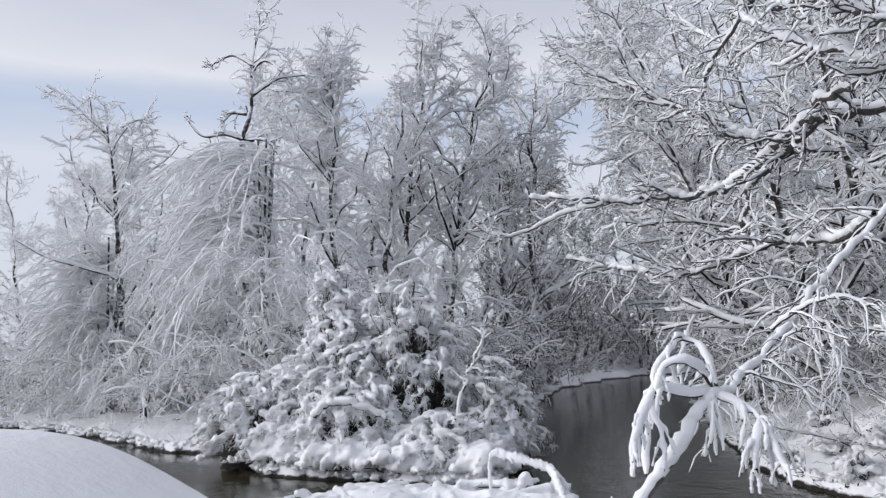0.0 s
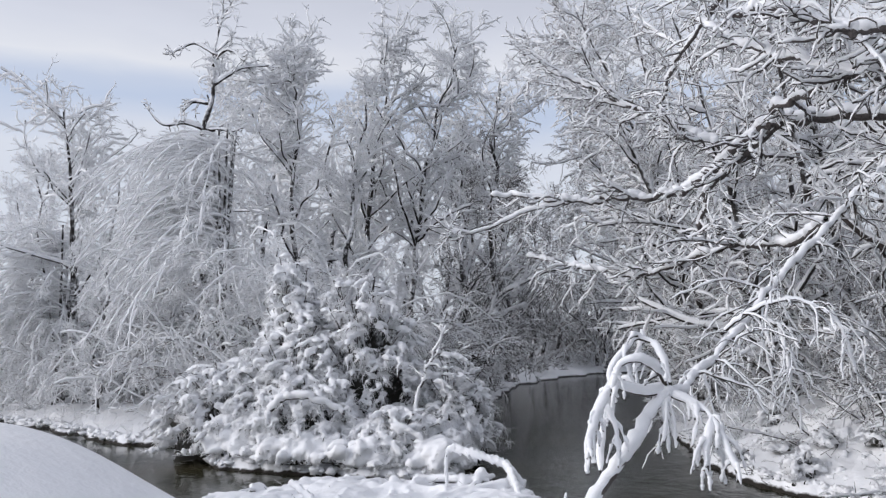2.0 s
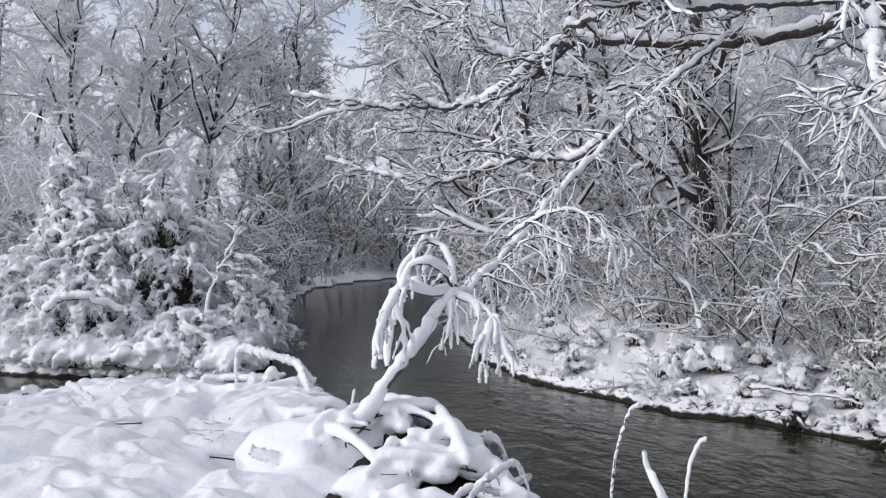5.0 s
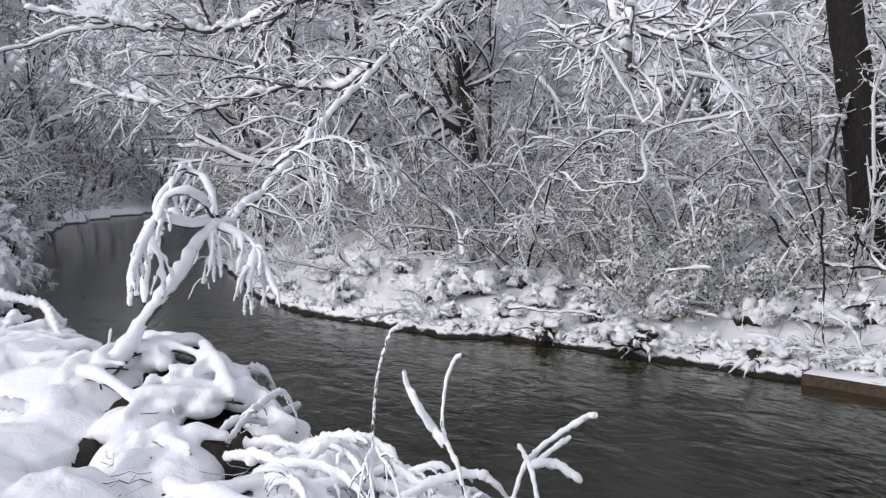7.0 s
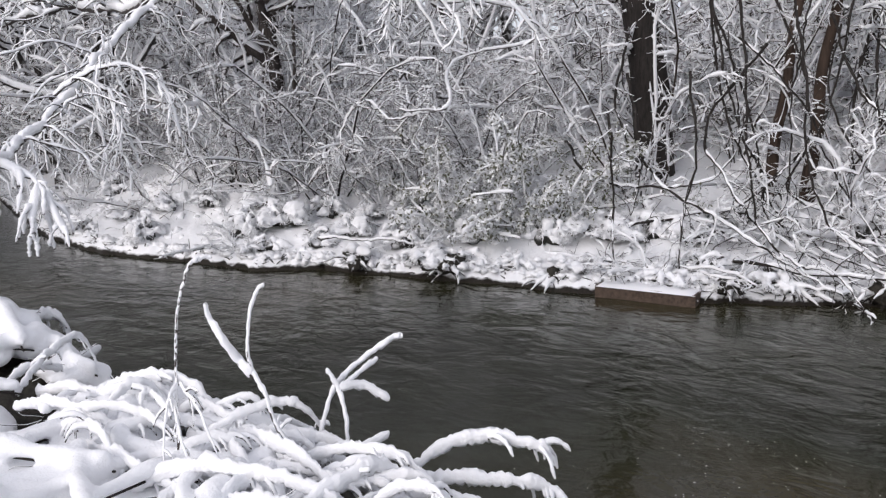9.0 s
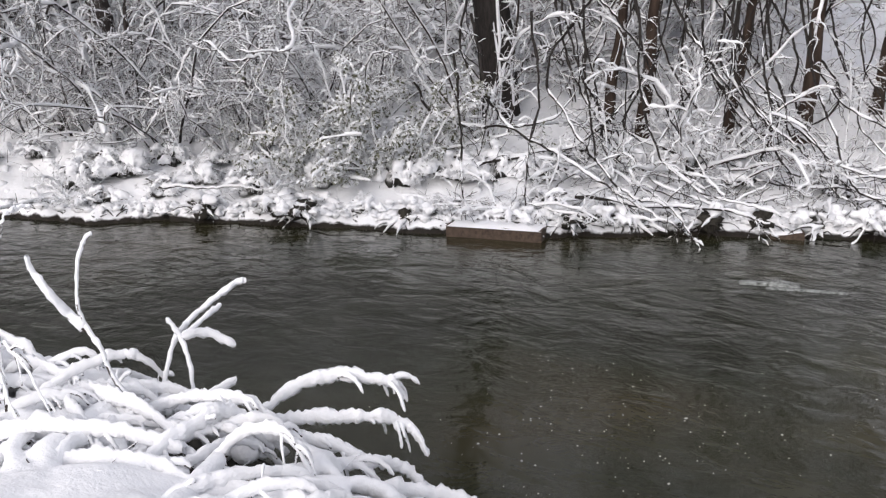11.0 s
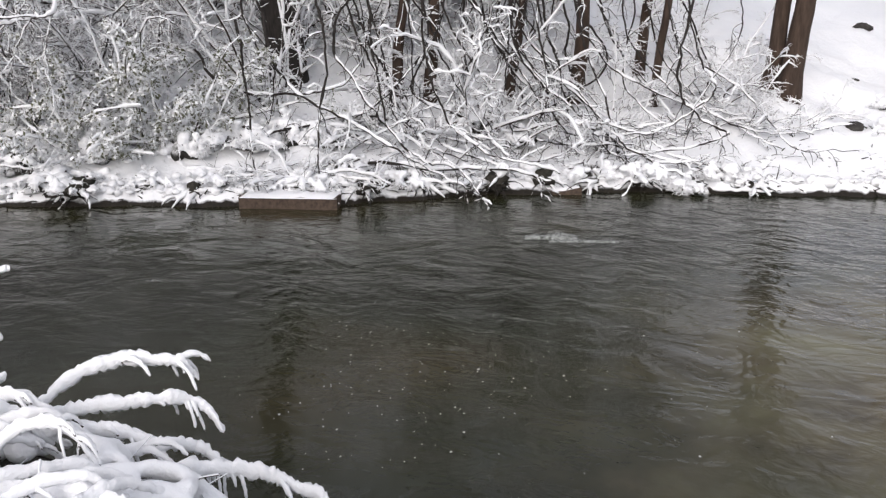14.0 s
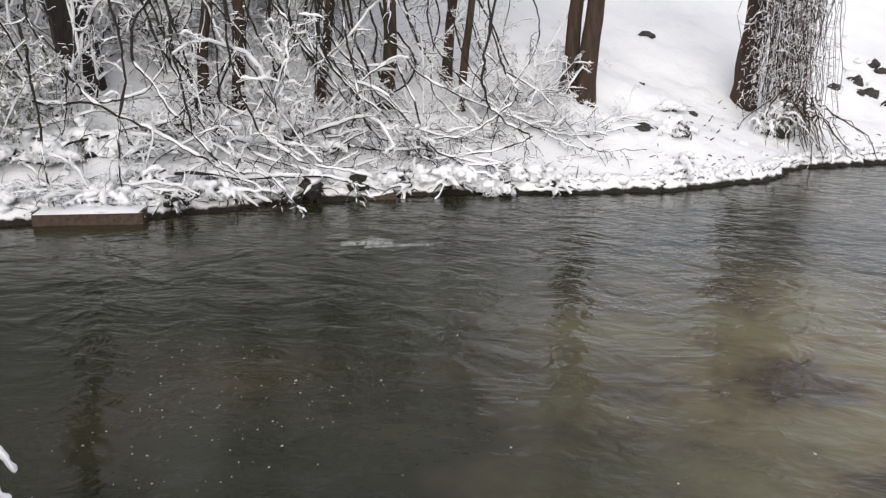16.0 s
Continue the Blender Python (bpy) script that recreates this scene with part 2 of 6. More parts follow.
def tubes(paths, radii, sides, knobbly=0.0, rng=None):
    """Tubes along paths (n, k, 3) with radii (n, k), closed at both ends by their taper."""
    n, k, _ = paths.shape
    tang = unit(np.gradient(paths, axis=1))
    side = np.cross(tang[:, 0], np.where(np.abs(tang[:, :1, 2]) > 0.9, [[1.0, 0, 0]], [[0, 0, 1.0]]))
    frames = [unit(side)]
    for i in range(1, k):
        s = frames[-1]
        frames.append(unit(s - (s * tang[:, i]).sum(-1, keepdims=True) * tang[:, i]))
    a = np.stack(frames, 1)
    b = np.cross(tang, a)
    turn = np.arange(sides) * 2 * np.pi / sides + np.pi / 2
    wide = radii[:, :, None, None] * (1 + knobbly * rng.uniform(-1, 1, (n, k, sides, 1)) if knobbly else 1)
    ring = paths[:, :, None] + wide * (np.cos(turn)[:, None] * a[:, :, None] + np.sin(turn)[:, None] * b[:, :, None])
    i, j, s = np.meshgrid(np.arange(n), np.arange(k - 1), np.arange(sides), indexing="ij")
    one, nxt = (i * k + j) * sides, (s + 1) % sides
    quads = np.stack([one + s, one + nxt, one + sides + nxt, one + sides + s], -1).reshape(-1, 4)
    return ring.reshape(-1, 3), quads


def smooth_rand(rng, n, k, lo, hi, passes=1):
    v = rng.uniform(0, 1, (n, k + 2 * passes))
    for _ in range(passes):
        v = (v[:, :-2] + 1.6 * v[:, 1:-1] + v[:, 2:]) / 3.6
    v = 0.5 + (v - 0.5) * (1 + 0.35 * (passes - 1))
    return lo + (hi - lo) * np.clip((v - 0.2) / 0.6, 0, 1)


def snow_on(rng, paths, radii, load, sides, gaps=0.12, passes=1, knob=0.24, slip=False, tall=1.0, cling=0.25):
    """Snow lying along branches: thick on level stretches, thinner on steep ones, lumpy and broken."""
    n, k, _ = paths.shape
    tang = unit(np.gradient(paths, axis=1))
    level = np.sqrt(np.clip(1 - tang[..., 2] ** 2, 0, 1))
    deep = load * (cling + (1 - cling) * level) * smooth_rand(rng, n, k, *((0.85, 1.18) if gaps < 0 else (0.7, 1.3) if passes > 3 else (0.45, 1.6)), passes)
    bare = smooth_rand(rng, n, k, 0, 1, max(2, passes))
    deep = deep * np.clip((bare - gaps * 0.9) * 6 + 0.25, 0.25, 1.0)
    wide, rise = (0.92, 0.36) if passes > 3 and not slip else (0.78, 0.5)
    thick = radii * wide + deep * 0.46
    if slip:
        thick = thick * np.clip((level - 0.54) * 3, 0.05, 1.0) * np.clip((bare - 0.2) * 5, 0.1, 1.0)
    thick[:, 0] *= 0.35
    thick[:, -1] *= 0.5
    up = paths + np.array([0, 0, 1.0]) * (radii * rise + deep * 0.44)[..., None]
    verts, quads = tubes(up, thick, sides, knob, rng)
    if tall != 1.0:
        off = verts.reshape(n, k, sides, 3) - up[:, :, None]
        verts = (up[:, :, None] + off * [1 / tall, 1 / tall, tall]).reshape(-1, 3)
    return verts, quads


def fused(name, chunks, voxel, rounds=3):
    """Lumps and rolls of snow run together into one soft skin."""
    ob = new(name, mesh_of(name, chunks))
    mod = ob.modifiers.new("fuse", "REMESH")
    mod.mode, mod.voxel_size, mod.use_smooth_shade = "VOXEL", voxel, True
    ease = ob.modifiers.new("ease", "SMOOTH")
    ease.factor, ease.iterations = 0.5, rounds
    me = bpy.data.meshes.new_from_object(ob.evaluated_get(bpy.context.evaluated_depsgraph_get()))
    me.name = name
    bpy.data.objects.remove(ob)
    return me


def finer(v):
    """The same paths or widths with a point put between each two."""
    out = np.repeat(v, 2, axis=1)[:, :-1]
    out[:, 1::2] = (v[:, :-1] + v[:, 1:]) / 2
    return out


def clumpy(rng, rad, lo=0.55, hi=1.45):
    """Twigs whose coat of snow swells and thins."""
    return rad * smooth_rand(rng, rad.shape[0], rad.shape[1], lo, hi)


def grow(rng, parents, prad, count, length, angle, k=5, start=0.15, end=1.0, droop=0.0, wiggle=0.18, ratio=0.55, least=0.004, up=0.0, floor=None, plane=1.0):
    """Side branches on parents (n, kp, 3): each parent bears count of them."""
    n, kp, _ = parents.shape
    u = rng.uniform(start, end, (n, count)) * (kp - 1)
    i = np.minimum(u.astype(int), kp - 2)
    f = (u - i)[..., None]
    rows = np.arange(n)[:, None]
    root = parents[rows, i] * (1 - f) + parents[rows, i + 1] * f
    rad = prad[rows, i] * (1 - f[..., 0]) + prad[rows, i + 1] * f[..., 0]
    tang = unit(parents[rows, i + 1] - parents[rows, i])
    rand = rng.normal(size=tang.shape) * [1, 1, plane]
    side = unit(rand - (rand * tang).sum(-1, keepdims=True) * tang)
    a = np.radians(rng.uniform(angle[0], angle[1], (n, count, 1)))
    way = (np.cos(a) * tang + np.sin(a) * side + [0, 0, up]).reshape(-1, 3)
    m = n * count
    way, pos = unit(way), root.reshape(m, 3)
    reach = (rng.uniform(length[0], length[1], (n, count)) * (1 - 0.45 * u / (kp - 1))).reshape(m, 1)
    step, out = reach / (k - 1), [pos]
    for _ in range(k - 1):
        pos = pos + way * step
        if floor is not None:
            pos = np.concatenate([pos[:, :2], np.maximum(pos[:, 2:], floor)], 1)
        out.append(pos)
        way = unit(way + rng.normal(size=way.shape) * wiggle + np.array([0, 0, 1.0]) * (droop / (k - 1)))
    r0 = np.maximum(rad.reshape(m, 1) * ratio, least)
    return np.stack(out, 1), r0 * np.linspace(1, 0.55, k)[None] + 0 * reach


def spline(points, k):
    """A smooth path through a few points."""
    p = np.array(points, float)
    ext = np.concatenate([[2 * p[0] - p[1]], p, [2 * p[-1] - p[-2]]])
    u = np.linspace(0, len(p) - 1 - 1e-6, k)
    i = u.astype(int)
    f = (u - i)[:, None]
    a, b, c, d = ext[i], ext[i + 1], ext[i + 2], ext[i + 3]
    return 0.5 * (2 * b + (c - a) * f + (2 * a - 5 * b + 4 * c - d) * f**2 + (3 * b - a - 3 * c + d) * f**3)


def part(name, me, mat, parent, label=""):
    ob = new(name, me)
    me.materials.clear()
    me.materials.append(mat)
    ob.parent = parent
    if label:
        ob["label"] = label
    return ob


def thing(name, at, label, category, group="", kind=""):
    ob = new(name)
    ob.empty_display_size = 0.2
    ob.location = at
    return tagged(ob, label, category, group, kind)


# ---- the lie of the land ----
# water's edge: near bank, then the far bank back, then the island
NEAR = [(-60, 43), (-20, 20), (-8.9, 12.6), (-4.6, 9.7), (-3.4, 9.3), (-1.9, 9.8), (-0.1, 9.5), (0.5, 8.3), (1.15, 6.4), (1.5, 5.3), (1.82, 4.6), (2.32, 3.5), (2.5, 2.6), (2.2, 1.7), (1.9, 0.8), (1.8, -1.5), (2.6, -5), (8, -20), (16, -70)]
FAR = [(70, -60), (30, -15), (19.5, -5.2), (17.5, -3), (16.2, -1.4), (14.7, -0.75), (13.3, 0.65), (12.6, 2.0), (11.9, 3.8), (11.1, 4.9), (10.1, 6.1), (9.0, 7.0), (8.2, 8.3), (7.0, 10.3), (6.0, 11.8), (5.2, 12.3), (4.8, 13.2), (3.7, 15.3), (3.3, 18), (3.6, 26), (4.6, 36), (6.5, 45), (11, 51), (28, 58), (80, 66)]
ISLE = [(80, 74), (27, 66), (8, 60.5), (3.8, 56.5), (1, 50), (-1, 43), (-1.7, 33), (-1.2, 22), (-1.25, 15.0), (-3.4, 15.6), (-6.2, 16.5), (-8.4, 19.7), (-10, 20), (-14.5, 23.5), (-19, 26), (-25, 32), (-60, 56)]


def fade(a, b, v):
    v = np.clip((v - a) / (b - a), 0, 1)
    return v * v * (3 - 2 * v)


def shore(x, y):
    """Signed distance to the water's edge (land positive) and the bank that is nearest: 0 near, 1 far, 2 island."""
    ring = NEAR + FAR + ISLE
    best, side, inside = np.full(x.shape, 1e9), np.zeros(x.shape, int), np.zeros(x.shape, bool)
    for i, (ax, ay) in enumerate(ring):
        bx, by = ring[(i + 1) % len(ring)]
        u = np.clip(((x - ax) * (bx - ax) + (y - ay) * (by - ay)) / ((bx - ax) ** 2 + (by - ay) ** 2), 0, 1)
        d = np.hypot(x - ax - u * (bx - ax), y - ay - u * (by - ay))
        bank = 0 if i < len(NEAR) else 1 if i < len(NEAR) + len(FAR) else 2
        side = np.where(d < best, bank, side)
        best = np.minimum(best, d)
        if ay != by:
            inside ^= ((ay > y) != (by > y)) & (x < (bx - ax) * (y - ay) / (by - ay) + ax)
    return np.where(inside, -best, best), side


def waves(x, y, size, seed):
    r = np.random.default_rng(seed)
    out = 0
    for _ in range(6):
        a, p, k = r.uniform(0, 6.28), r.uniform(0, 6.28), r.uniform(0.6, 1.6) * 6.28 / size
        out = out + np.sin((x * np.cos(a) + y * np.sin(a)) * k + p)
    return out / 6


def ground(x, y):
    x, y = np.asarray(x, float), np.asarray(y, float)
    s, side = shore(x + 0.12 * waves(x, y, 1.3, 1) + 0.05 * waves(x, y, 0.45, 2), y + 0.12 * waves(x, y, 1.1, 3) + 0.05 * waves(x, y, 0.4, 4))
    near = 0.4 * fade(0, 0.12, s) + 0.58 * fade(0.05, 0.8, s) + 0.05 * waves(x, y, 3, 5) - 0.2 * fade(0.4, 1.4, -x) * fade(7, 8, y) * fade(0.2, 0.8, s) + 0.95 * fade(0, 0.9, s) * np.exp(-((((x + 5.3) ** 2 + (y - 6.3) ** 2) / 6.5) ** 2))
    far = 0.2 * fade(0, 0.12, s) + 0.40 * np.clip(s - 0.3, 0, 9) + 0.15 * np.clip(s - 9, 0, 25) + fade(0.2, 2, s) * (0.14 * waves(x, y, 2.3, 6) + 0.07 * waves(x, y, 0.8, 7)) + fade(0.1, 0.5, s) * (1 - fade(4, 7, s)) * 0.045 * waves(x, y, 0.42, 17)
    isle = 0.2 * fade(0, 0.15, s) + 0.35 * fade(0.3, 4, s) + 0.02 * np.clip(s, 0, 60) + fade(0.2, 2, s) * (0.12 * waves(x, y, 2.6, 8) + 0.04 * waves(x, y, 0.7, 9))
    near = near - 0.4 * fade(-2.7, -2.2, x) * fade(2.0, 2.6, y) * (1 - fade(9.0, 9.5, y)) * (1 - fade(1.6, 2.4, s)) * fade(0.02, 0.3, s)
    land = np.choose(side, [near, far, isle])
    return np.where(s > 0, land, -0.12 + 0.25 * np.clip(s, -3, 0))


def polar_sheet(name, mat, radii, turns, height):
    r, a = np.meshgrid(radii, turns, indexing="ij")
    x, y = 0.2 + r * np.sin(a), 0.4 + r * np.cos(a)
    z = height(x, y)
    n, k = r.shape
    i, j = np.meshgrid(np.arange(n - 1), np.arange(k), indexing="ij")
    q = np.stack([i * k + j, i * k + (j + 1) % k, (i + 1) * k + (j + 1) % k, (i + 1) * k + j], -1).reshape(-1, 4)
    verts = np.stack([x, y, z], -1).reshape(-1, 3)
    centre = np.array([[0.2, 0.4, float(height(np.array([0.2]), np.array([0.4]))[0])]])
    fan = np.stack([np.full(k, k), np.arange(k), (np.arange(k) + 1) % k], -1)
    me = mesh_of(name, [(verts, q[:, ::-1]), (np.concatenate([verts[:k], centre]), fan[:, ::-1])])
    ob = new(name, me)
    me.materials.append(mat)
    return ob


ahead = np.radians(np.linspace(-42, 106, 620))
behind = np.radians(np.linspace(106, 318, 90))[1:-1]
turns = np.concatenate([ahead, behind])
rings = np.concatenate([np.linspace(0.15, 3, 24), 3 * np.exp(np.linspace(0, math.log(24 / 3), 150))[1:], 24 * np.exp(np.linspace(0, math.log(900 / 24), 45))[1:]])
tagged(polar_sheet("ground", GROUND, rings, turns, ground), "snow-covered river banks with dark wet soil at the edge", "ground", kind="structure")


def water_level(x, y):
    near = np.exp(-np.hypot(x - 6, y - 5) / 9)
    return 0.012 * near * (waves(2.0 * x, y, 1.5, 11) + 0.4 * waves(2 * x, y, 0.7, 12))


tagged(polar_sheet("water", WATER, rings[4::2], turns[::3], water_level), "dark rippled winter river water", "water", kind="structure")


def zat(x, y):
    return float(ground(np.array([x]), np.array([y]))[0])


# ---- plants ----
def fluff(ob):
    """Marks a joined mass of twigs or snow, too fine to count."""
    ob["kind"] = "stuff"
    return ob


def snowy_limb(rng, holder, base, path, r0, r1, load, kids=(), names=("limb", "twig_spray", "snow_cover"), bark=BARK, sides=8, crook=0.5, gaps=0.08, pitch=0.05, knob=0.14, slip=False, tall=1.0, cling=0.25):
    """A limb along a path with side twigs, all with snow lying on them, as parts of a plant."""
    k = max(6, int(np.linalg.norm(np.diff(path, axis=0), axis=1).sum() / pitch))
    main = spline(path, k)[None] - base
    jog = np.cumsum(rng.normal(size=main.shape), axis=1) * 0.010
    jog -= np.linspace(0, 1, k)[None, :, None] * jog[:, -1:]
    main = main + crook * (r0 * smooth_rand(rng, 3, k, -0.7, 0.7, 4).T[None] + jog) * np.minimum(1, np.arange(k) / 3)[None, :, None]
    rad = np.linspace(r0, r1, k)[None] * smooth_rand(rng, 1, k, 0.85, 1.2)
    limb = part(names[0], mesh_of(names[0], [tubes(main, rad, sides)]), bark, holder)
    snow = [snow_on(rng, main, rad, load, 8, gaps, 4, knob * 0.5, slip, tall, cling)]
    twig, level, lrad, share = [], main, rad, load
    for spec in kids:
        level, lrad = grow(rng, level, lrad, **spec)
        share *= 0.56 if knob < 0.15 else 0.48
        twig.append(tubes(level, lrad, 3))
        snow.append(snow_on(rng, finer(level), finer(lrad), share, 5, gaps + 0.12, 1, 0.26, slip, tall, cling))
    if twig:
        fluff(part(names[1], mesh_of(names[1], twig), bark, limb))
    fluff(part(names[2], mesh_of(names[2], snow), SNOW, limb, "thick white snow lying along the limb"))
    return limb


def bare_tree(seed, name, label, trunk, r0, limbs, twigs, fine, load=0.03, bark=BARK, reach=(2.0, 4.0), rise=0.25, group="", low=0.25, droop=-0.15, bare=False, thin=0.012, angle=(30, 65), split=True, plaster=False, bent=0.3, twig=FROST):
    """A bare winter tree: trunk, limbs and a crown of snow-covered twigs."""
    rng = np.random.default_rng(seed)
    base = np.array(trunk[0], float)
    ob = thing(name, base, label, "tree", group)
    k = 24
    main = spline(trunk, k)[None] - base
    main[:, 1:-1] += (smooth_rand(rng, 3, k - 2, -1, 1).T * [bent * r0, bent * r0, 0])[None]
    rad = (r0 * (1 - 0.82 * np.linspace(0, 1, k) ** 0.9))[None]
    rad[:, 0] *= 1.35
    main[:, 0, 2] -= 0.3
    stem = part("trunk", mesh_of("trunk", [tubes(main, rad, 10)]), STEM if plaster else bark, ob)
    one, r1 = grow(rng, main, rad, limbs, reach, angle, 9, low, 0.98, rise, 0.15, 0.5, 0.02)
    two, r2 = grow(rng, one, r1, int(1.3 * twigs), (0.5, 1.6), (30, 75), 6, 0.12, 1.0, droop, 0.34, 0.5, thin * 0.7)
    three, r3 = grow(rng, two, r2, int(1.35 * fine), (0.16, 0.55), (30, 80), 3, 0.15, 1.0, droop, 0.45, 0.6, thin * 0.85)
    skin = FROST_THIN if bare else bark
    if split:
        for path, rr in zip(one, r1):
            part("limb", mesh_of("limb", [tubes(path[None], rr[None], 6)]), STEM if plaster else skin, ob)
        fluff(part("branchwork", mesh_of("branchwork", [tubes(two, r2, 4)]), twig if plaster else skin, ob))
    else:
        fluff(part("branchwork", mesh_of("branchwork", [tubes(one, r1, 5), tubes(two, clumpy(rng, r2), 3)]), twig, ob))
    fluff(part("crown", mesh_of("crown", [tubes(three, clumpy(rng, r3), 3)]), FROST_THIN if bare else twig, ob))
    if not bare:
        fluff(part("snow_cover", mesh_of("snow_cover", [snow_on(rng, main[:, ::2], rad[:, ::2] * 0.7, load, 5), snow_on(rng, one, r1, load * 1.3, 5)] + ([snow_on(rng, two, r2, load, 4)] if split else [])), SNOW, ob))
    return ob


def shrub(seed, name, label, at, stems, height, spread, subs, fine, load=0.02, droop=-0.9, bark=BARK, group="", lean=(0, 0), length=(0.4, 1.0), twig=FROST, tilt=(5, 50), thin=0.009, split=True, foot=0.25, leaves=0, leaf_mat=None, bend=-1.6, crook=0.2, vary=(0.65, 1.3)):
    """Many stems from one root that rise, arch and hang, hung with snow-covered twigs."""
    rng = np.random.default_rng(seed)
    ob = thing(name, at, label, "shrub", group)
    a = rng.uniform(0, 2 * np.pi, stems)
    lie = np.radians(rng.uniform(tilt[0], tilt[1], stems))
    way = unit(np.stack([np.cos(a) * np.sin(lie) + lean[0], np.sin(a) * np.sin(lie) + lean[1], np.cos(lie)], 1))
    pos = np.stack([np.cos(a), np.sin(a), 0 * a], 1) * rng.uniform(0.02, foot, (stems, 1)) * spread
    pos[:, 2] = -0.15
    k, out = 10, [pos]
    step = height * rng.uniform(vary[0], vary[1], (stems, 1)) / (k - 1) * (1 + 0.25 * spread / height)
    for i in range(k - 1):
        pos = pos + way * step
        pos[:, 2] = np.maximum(pos[:, 2], 0.05 if i else -0.05)
        out.append(pos)
        way = unit(way + rng.normal(size=way.shape) * 0.15 + np.array([0, 0, 1.0]) * bend * rng.uniform(0.2, 1.0, (stems, 1)) * (i / k) / (k - 1) * 3)
    main = np.stack(out, 1)
    rad = np.linspace(1, 0.35, k)[None] * rng.uniform(0.008, 0.020, (stems, 1)) * (height / 2) ** 0.5
    two, r2 = grow(rng, main, rad, subs, (length[0] * 0.8, length[1] * 0.8), (28, 80), 6, 0.06, 1.0, droop * 0.7, crook * 1.7, 0.6, thin * 0.7, floor=0.02)
    three, r3 = grow(rng, two, r2, int(1.5 * fine), (length[0] * 0.2, length[1] * 0.40), (30, 80), 3, 0.12, 1.0, droop * 0.5, crook * 2, 0.7, thin * 0.8, floor=0.02)
    if split:
        for path, rr in zip(main, rad):
            part("stem", mesh_of("stem", [tubes(path[None], rr[None], 5)]), FROST_THIN if bark is BARK else bark, ob)
    else:
        fluff(part("framework", mesh_of("framework", [tubes(main, rad, 4)]), FROST, ob))
    fluff(part("twig_mass", mesh_of("twig_mass", [tubes(two, clumpy(rng, r2), 3), tubes(three, clumpy(rng, r3), 3)]), twig, ob))
    fluff(part("snow_cover", mesh_of("snow_cover", [snow_on(rng, finer(main), finer(rad), load * 1.0, 5, 0.2, 1, 0.3), snow_on(rng, finer(two), finer(r2), load * 0.66, 4, 0.32, 1, 0.3)]), SNOW, ob))
    if leaves:
        pick = three.reshape(-1, 3)[rng.integers(0, three.shape[0] * three.shape[1], leaves)] + rng.normal(size=(leaves, 3)) * 0.03
        across, along = unit(rng.normal(size=(leaves, 3))), unit(rng.normal(size=(leaves, 3)) + [0, 0, -0.6])
        w = rng.uniform(0.012, 0.024, (leaves, 1))
        v = np.stack([pick, pick + along * w * 1.6 + across * w, pick + along * w * 3.4, pick + along * w * 1.6 - across * w], 1).reshape(-1, 3)
        fluff(part("foliage", mesh_of("foliage", [(v, np.arange(4 * leaves).reshape(-1, 4))]), leaf_mat or FROST_LEAF, ob, "small dull green leaves dusted with snow"))
    return ob


def lumps(rng, at, size, n=8, m=5, rough=0.2):
    """Soft irregular clods of snow."""
    count = len(at)
    t, p = np.meshgrid(np.arange(n) * 2 * np.pi / n, np.linspace(-1.5708, 1.5708, m), indexing="ij")
    ball = np.stack([np.cos(t) * np.cos(p), np.sin(t) * np.cos(p), np.sin(p)], -1)
    big = size * np.minimum(rng.lognormal(-0.1, 0.45, (count, 1, 1, 1)), 1.7) * np.stack([rng.uniform(0.7, 1.5, count), rng.uniform(0.7, 1.5, count), rng.uniform(0.55, 0.9, count)], -1)[:, None, None]
    v = ball[None] * big * rng.uniform(1 - rough, 1 + rough, (count, n, m, 1)) + at[:, None, None] + np.array([0, 0, 0.35 * size])
    i, j = np.meshgrid(np.arange(n), np.arange(m - 1), indexing="ij")
    q = np.stack([i * m + j, ((i + 1) % n) * m + j, ((i + 1) % n) * m + j + 1, i * m + j + 1], -1).reshape(-1, 4)
    return v.reshape(-1, 3), (q[None] + (np.arange(count) * n * m)[:, None, None]).reshape(-1, 4)


